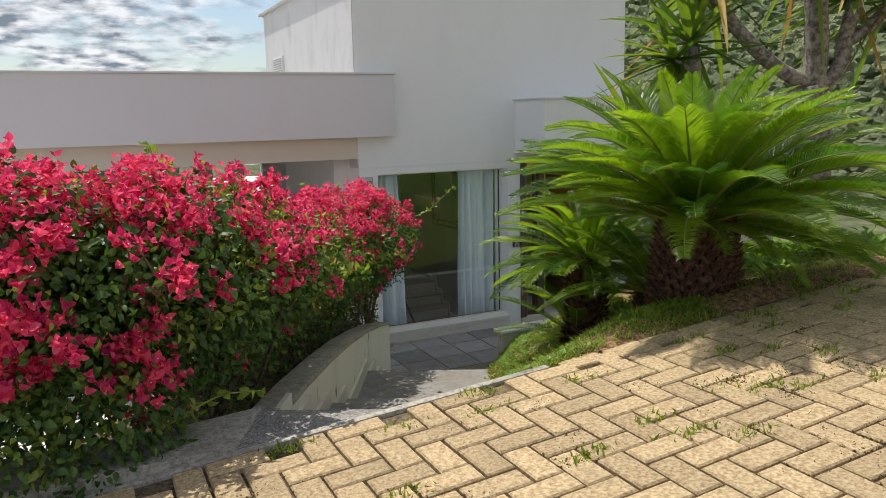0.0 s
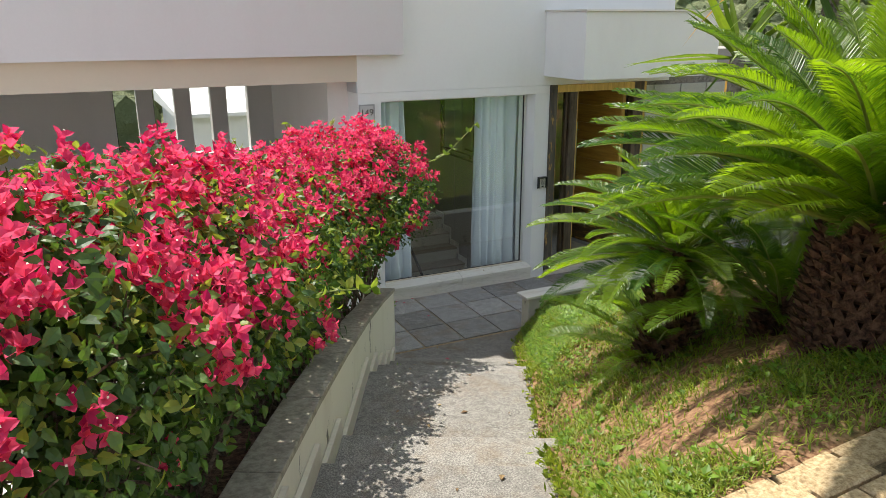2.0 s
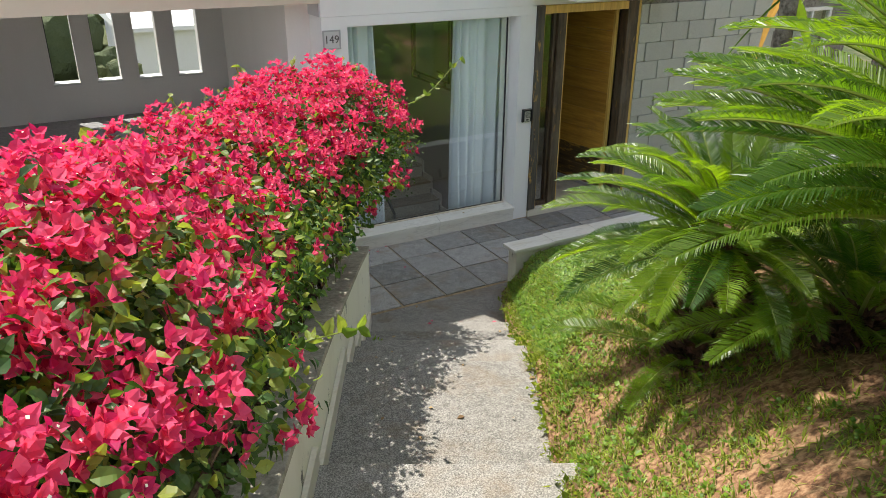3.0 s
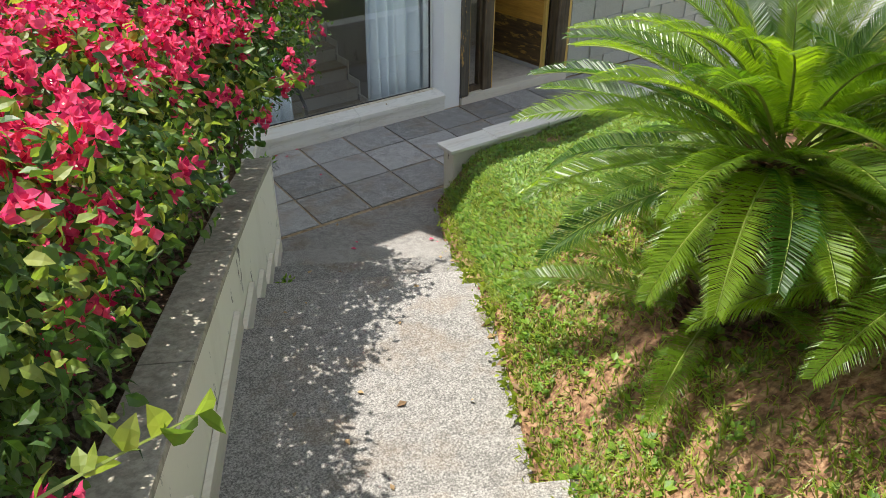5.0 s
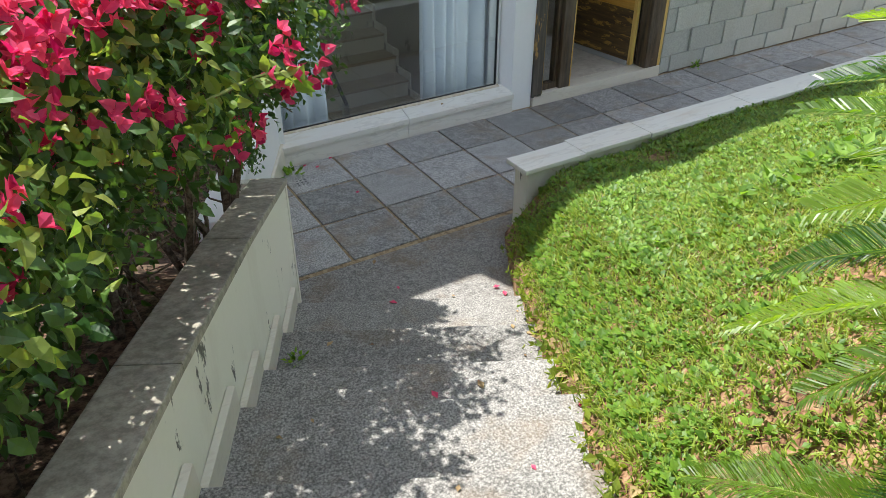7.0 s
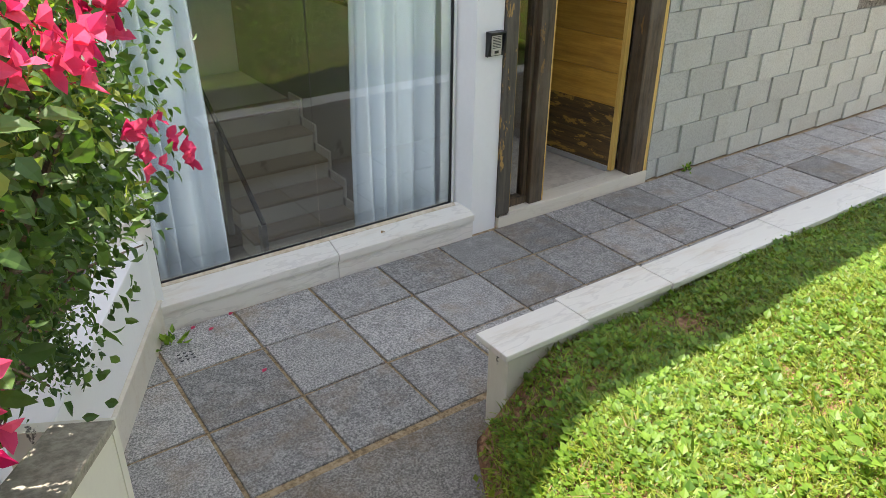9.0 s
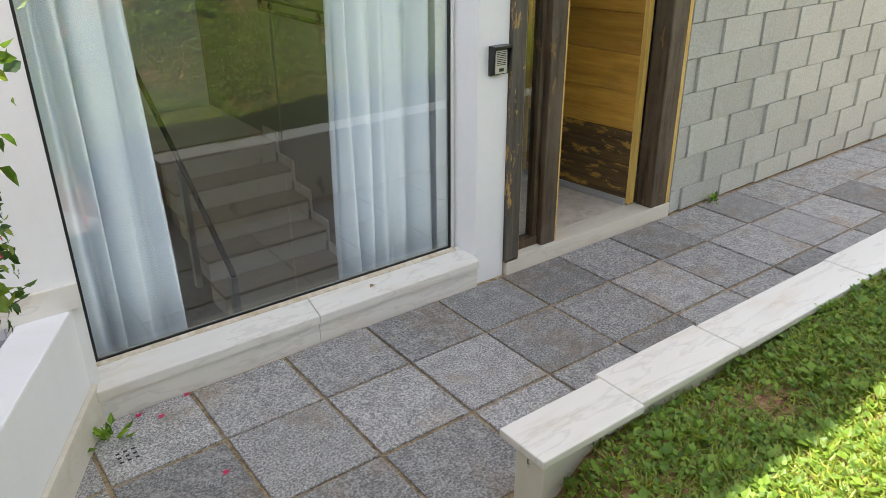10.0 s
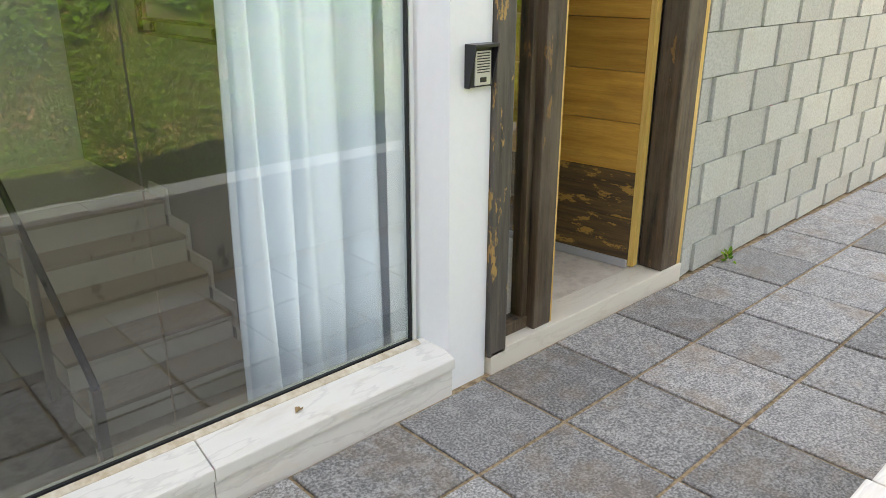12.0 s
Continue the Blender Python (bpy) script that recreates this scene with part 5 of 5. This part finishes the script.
# small broad-leaved weeds
vs, fs = [], []
for _ in range(26000):
    y = rng.uniform(2.5, 6.92)
    x = lawn_edge(y) + 0.04 + rng.random() ** 1.4 * 4.5
    if rng.random() > cover(x, y) * (0.35 + 0.65 * max(0.0, min(1.0, (y - 4.4) / 1.2))):
        continue
    p = Vector((x, y, lawn_z(x, y)))
    s = rng.uniform(0.007, 0.0160) * (1.7 if rng.random() < 0.1 else 1)
    for k in range(rng.randint(3, 5)):
        a = rng.uniform(0, 6.28)
        d = Vector((math.cos(a), math.sin(a), rng.uniform(0.2, 0.9))).normalized()
        q = p + Vector((0, 0, rng.uniform(0.008, 0.028))) + d * s * 0.3
        add_leaf(vs, fs, q, d, Vector((0, 0, 1)), s * 1.6, s * 0.62, s * 0.1)
tagged(stuff_mesh("lawn_weeds", vs, fs, M_WEED, None), "low clover-like weeds mixed through the lawn", "weeds", kind="stuff")

# ragged tufts and litter where the lawn spills over the stair edge
vs, fs, vd, fd = [], [], [], []
for k in range(430):
    y = rng.uniform(2.6, 6.85)
    x = lawn_edge(y) + rng.uniform(-0.035, 0.03)
    p = Vector((x, y, lawn_z(x, y) - 0.012))
    if rng.random() < 0.36:
        d = Vector((rng.gauss(0, 1), rng.gauss(0, 1), 0.3)).normalized()
        L = rng.uniform(0.02, 0.05)
        add_leaf(vd, fd, p + Vector((0, 0, 0.012)), d, Vector((0, 0, 1)), L, L * 0.34, L * 0.12)
        continue
    for _ in range(rng.randint(8, 22)):
        d = (rand_dir(rng) + Vector((-0.5, -0.2, 0.7))).normalized()
        L = rng.uniform(0.02, 0.05)
        add_leaf(vs, fs, p + Vector((rng.gauss(0, 0.02), rng.gauss(0, 0.03), 0)), d, rand_dir(rng), L, L * rng.choice((0.07, 0.1, 0.3)), L * 0.05)
tagged(stuff_mesh("edge_tufts", vs, fs, M_GRASS, None), "ragged grass tufts spilling over the stair edge", "grass", kind="stuff")
tagged(stuff_mesh("edge_litter", vd, fd, M_DRYLEAF, None), "dry leaf litter along the stair edge", "leaves", kind="stuff")

# leafy ground cover on the upper bank
vs, fs = [], []
for _ in range(4200):
    x, y = rng.uniform(4.2, 11.0), rng.uniform(2.9, 5.7)
    if rng.random() > min(x - 4.2, 11.0 - x, y - 2.9, 5.7 - y) / 0.8:
        continue
    p = Vector((x, y, lawn_z(x, y)))
    if noise.noise(Vector((x * 1.6, y * 1.6, 4))) < -0.12:
        continue
    for k in range(rng.randint(7, 12)):
        d = (rand_dir(rng) * Vector((1, 1, 0.4)) + Vector((0, 0, 0.35))).normalized()
        L = rng.uniform(0.035, 0.08)
        add_leaf(vs, fs, p + d * L * rng.uniform(0.2, 1.2) + Vector((0, 0, rng.uniform(0.0, 0.05))), d, Vector((0, 0, 1)), L, L * 0.34, L * 0.1)
tagged(stuff_mesh("ground_cover", vs, fs, M_WEED, None), "leafy green ground cover on the upper lawn bank", "weeds", kind="stuff")

# weeds in the paver joints
vs, fs, vd, fd = [], [], [], []
for k in range(130):
    x, y = rng.uniform(0.5, 4.2), rng.uniform(0.5, 2.40)
    green = rng.random() < 0.35 or y > 2.2
    for _ in range(rng.randint(40, 70) if green else rng.randint(110, 200)):
        qx, qy = x + rng.gauss(0, 0.05), y + rng.gauss(0, 0.02 if green else 0.032)
        if qy > 2.44:
            continue
        p = Vector((qx, qy, drive_z(qx, qy) - 0.01))
        d = (rand_dir(rng) + Vector((0, 0, 0.9))).normalized()
        L = rng.uniform(0.009, 0.019) if not green else rng.uniform(0.02, 0.045)
        add_leaf(vs if green else vd, fs if green else fd, p, d, rand_dir(rng), L, L * (0.28 if not green else 0.12), L * 0.05)
tagged(stuff_mesh("joint_weeds", vs, fs, M_GRASS, None), "green grass tufts growing in the paver joints", "weeds", kind="stuff")
tagged(stuff_mesh("dry_joint_weeds", vd, fd, M_DRYWEED, None), "dry brown moss tufts in the paver joints", "weeds", kind="stuff")

# fallen leaves and bracts on stairs and terrace
vs, fs, vp, fp = [], [], [], []


def tread_z(a):
    for nose, z in STEPS:
        if a < nose:
            return z
    return TERR


for k in range(60):
    a, n = rng.uniform(2.9, 8.0), rng.uniform(-0.5, 0.42) if k % 3 else rng.uniform(0.34, 0.43)
    p = Vector((*st(a, n), tread_z(a) + 0.003))
    d = Vector((rng.gauss(0, 1), rng.gauss(0, 1), 0.12)).normalized()
    L = rng.uniform(0.018, 0.05)
    pink = rng.random() < 0.35
    add_leaf(vp if pink else vs, fp if pink else fs, p, d, Vector((0, 0, 1)), L, L * 0.3, L * 0.12)
for x, y, z in ((3.62, 8.36, TERR + 0.002), (3.55, 8.42, TERR + 0.002), (3.75, 8.44, TERR + 0.002), (3.7, 7.9, TERR + 0.002)):
    add_leaf(vp, fp, Vector((x, y, z)), Vector((0.8, 0.5, 0.1)).normalized(), Vector((0, 0, 1)), 0.035, 0.012, 0.004)
tagged(stuff_mesh("fallen_leaves", vs, fs, M_DRYLEAF, None), "dry brown leaves fallen on the stairs", "leaves", kind="stuff")
tagged(stuff_mesh("fallen_bracts", vp, fp, M_PETAL, None), "pink bracts fallen on stairs and terrace", "petals", kind="stuff")
one_v, one_f = [], []
add_leaf(one_v, one_f, Vector((4.70, 8.52, -1.136)), Vector((0.9, 0.4, 0.05)).normalized(), Vector((0, 0, 1)), 0.045, 0.014, 0.006)
me = bpy.data.meshes.new("dry_leaf")
me.from_pydata([tuple(v) for v in one_v], [], one_f)
me.materials.append(M_DRYLEAF)
tagged(new("dry_leaf", me), "dry brown leaf lying on the window sill", "leaf")


def small_weed(x, y, z, seed, size):
    r = random.Random(seed)
    vs, fs = [], []
    for _ in range(26):
        d = (rand_dir(r) + Vector((0, 0, 0.8))).normalized()
        add_leaf(vs, fs, Vector((x, y, z)) + d * size * r.uniform(0.1, 0.7), d, rand_dir(r), size * 0.5, size * 0.14, size * 0.04)
    me = bpy.data.meshes.new("weed")
    me.from_pydata([tuple(v) for v in vs], [], fs)
    me.materials.append(M_WEED)
    return tagged(new("weed", me), "small green weed growing from a joint at the wall foot", "weed", "weeds at the walls", "stuff")


small_weed(7.32, 8.44, TERR, 1, 0.07)
small_weed(3.43, 8.33, TERR, 2, 0.10)
small_weed(*st(6.75, -0.54), -0.972, 3, 0.06)
drain = thing("floor_drain", (3.46, 8.22, TERR - 0.008), "small square perforated floor drain in the terrace corner", "drain")
part("grate", box(-0.05, 0.05, -0.05, 0.05, 0, 0.008, 0.003), M_KERB, drain)
for i in range(3):
    for j in range(3):
        part("slot", box(-0.036 + i * 0.028, -0.022 + i * 0.028, -0.036 + j * 0.028, -0.026 + j * 0.028, 0.006, 0.0092), M_DARKLINE, drain)

# ---- beyond the carport slits ----
nb = thing("neighbour_house", (4.2, 22, -3.2), "white neighbouring house wall with a sloped roof edge behind the carport", "house")
part("wall", prism([(-1.0, 0), (4.5, 0), (4.5, 5), (-1.0, 5)], 0, 2.45), M_WALL, nb)
part("roof", prism([(-1.2, -0.3), (4.7, -0.3), (4.7, 5.2), (-1.2, 5.2)], 2.45, lambda x, y: 2.56 + 0.05 * y), M_WALL, nb)
garden_spots = [(rng.uniform(-3, 6), rng.uniform(27, 34), rng.uniform(-3, -1.2), rng.uniform(1.0, 1.9)) for _ in range(26)] + [(2.45 + rng.uniform(-0.3, 0.3), rng.uniform(18, 19.5), -1.3 + rng.uniform(-0.8, 0.8), rng.uniform(0.25, 0.5)) for _ in range(10)] + [(1.2 + rng.uniform(-0.3, 0.3), rng.uniform(19, 20), -2.0 + rng.uniform(-0.5, 0.3), rng.uniform(0.3, 0.6)) for _ in range(6)]
crowns("garden_trees", garden_spots, M_WOODS, "green garden trees behind the carport")
town = []
for k in range(70):
    d, az = rng.uniform(150, 330), rng.uniform(-30, 20)
    town.append((d * math.sin(radians(az)), d * math.cos(radians(az)), rng.uniform(3, 7), rng.uniform(3, 8)))
for k, (x, y, w, h) in enumerate(town):
    ob = link("town_house", prism([(-w, -w), (w, -w), (w, w), (-w, w)], -6, h, 0.3), M_WALL if k % 3 else M_CEIL)
    ob.location = (x, y, -20 - (math.hypot(x, y) - 150) * 0.03)
    tagged(ob, "distant pale town house in the valley", "house", "far town")

# ---- pieces: terrace tiles, wall blocks, drive pavers ----
def piece_mesh(name, w, d, h, mat, chip=0.004):
    bm = box(-w / 2, w / 2, -d / 2, d / 2, -h, 0)
    top = [e for e in bm.edges if all(v.co.z > -1e-6 for v in e.verts)]
    bmesh.ops.bevel(bm, geom=top, offset=chip, segments=1, affect="EDGES")
    me = bpy.data.meshes.new(name)
    bm.to_mesh(me)
    bm.free()
    me.materials.append(mat)
    return me


P = 0.4245
full = piece_mesh("tile", P - 0.016, 0.415, 0.03, M_TILE, 0.003)
thin = piece_mesh("tile", P - 0.016, 0.371, 0.03, M_TILE, 0.003)
rng = random.Random(31)
for i in range(-5, 25):
    for j in range(3):
        x = 5.057 + P * (i + 0.5)
        y = 8.085 - 0.431 * (j - 0.5) if j else 8.279
        if x < (2.95, 2.85, 2.75)[j]:
            continue
        if j == 0 and x < 3.55:
            x = 3.70 if i == -4 else x
        t = new("tile", thin if j == 0 else full)
        t.parent = terrace
        t.matrix_basis = pose(x, y, TERR + rng.uniform(-0.002, 0.003), rng.uniform(-0.25, 0.25), rng.uniform(-0.25, 0.25), rng.uniform(-0.5, 0.5))


def wedge_block(w, h):
    """A block whose face leans out towards its left end."""
    bm = bmesh.new()
    c = 0.0015
    pts = [(0, -0.021), (w, -0.004), (w, 0.03), (0, 0.03)]
    lo = [bm.verts.new((x, y, 0.002)) for x, y in pts]
    hi = [bm.verts.new((x, y, h - 0.002)) for x, y in pts]
    bm.faces.new(lo[::-1])
    bm.faces.new(hi)
    for k in range(4):
        bm.faces.new((lo[k], lo[(k + 1) % 4], hi[(k + 1) % 4], hi[k]))
    bmesh.ops.bevel(bm, geom=[e for e in bm.edges if all(v.co.y < 0 for v in e.verts)], offset=c, segments=1, affect="EDGES")
    me = bpy.data.meshes.new("block")
    bm.to_mesh(me)
    bm.free()
    me.materials.append(M_BLOCK)
    return me


BW_, BH_ = 0.4195, 0.2065
BLOCKS = {(wide, low): wedge_block(BW_ * (0.5 if wide == 1 else 1) if wide else 0.122, 0.148 if low else BH_) for wide in (0, 1, 2) for low in (0, 1)}
z = TERR
for row in range(12):
    h = 0.148 if row == 0 else BH_
    x, wide = (6.905, 0) if row % 2 == 0 else (7.027 + BW_ / 2 - BW_, 2)
    while x < 10.4 and z + h < 1.06:
        if x + BW_ < 9.48 or z + h < -0.24 or z > 0.75 or x > 10.2:
            stub = x < 6.9
            ob = new("block", BLOCKS[(1 if stub else wide, int(row == 0))])
            ob.parent = block_wall
            ob.matrix_basis = pose(6.905 if stub else x, FAC + 0.004 + rng.uniform(-0.003, 0.003), z, 0, 0, rng.uniform(-0.3, 0.3))
            if stub:
                ob.matrix_basis = ob.matrix_basis @ Matrix.Diagonal(((x + BW_ - 6.905) / (BW_ / 2), 1, 1, 1))
        x += 0.122 if wide == 0 else BW_
        wide = 2
    z += h

drive = bpy.data.objects["driveway"]
BL, BW = 0.224, 0.112
brick = piece_mesh("paver", BL - 0.010, BW - 0.010, 0.05, M_PAVER, 0.006)
spots = []
for i in range(-72, 122):
    for j in range(-34, 74):
        # herringbone: pairs of one lying and one standing brick on a diagonal lattice
        k = (i - j) % 4
        x0, y0 = i * BW, 2.42 - (j + 1) * BW
        if k == 0:
            spots.append((x0 + BL / 2, y0 + BW / 2, 0.0))
        elif k == 2:
            spots.append((x0 + BW / 2, y0 + BL / 2, 90.0))
tilt = math.degrees(math.atan(0.0764))
rest_v, rest_f = [], []
proto = [v.co.copy() for v in brick.vertices]
proto_f = [list(p.vertices) for p in brick.polygons]
for x, y, a in spots:
    if not (-8 < x < 13.5 and -5.8 < y) or y + (BW / 2 if a == 0 else BL / 2) > 2.43:
        continue
    m = pose(x, y, drive_z(x, y) + rng.uniform(-0.002, 0.003), -0.43, -tilt, 0) @ pose(0, 0, 0, rng.uniform(-0.6, 0.6), rng.uniform(-0.6, 0.6), a + rng.uniform(-0.7, 0.7))
    if 0.5 < x < 2.75 and 0.9 < y:
        ob = new("paver", brick)
        ob.parent = drive
        ob.matrix_basis = m
    else:
        b = len(rest_v)
        rest_v += [m @ c for c in proto]
        rest_f += [[b + i for i in f] for f in proto_f]
stuff_mesh("pavers", rest_v, rest_f, M_PAVER, drive)
# straight edge course along the lawn
for k in range(22):
    x = 1.98 + k * 0.228
    ob = new("paver", brick)
    ob.parent = drive
    ob.matrix_basis = pose(x + 0.112, 2.405, drive_z(x, 2.4) + 0.006, -0.43, -tilt, 0) @ pose(0, 0, 0, 0, 0, rng.uniform(-0.8, 0.8))
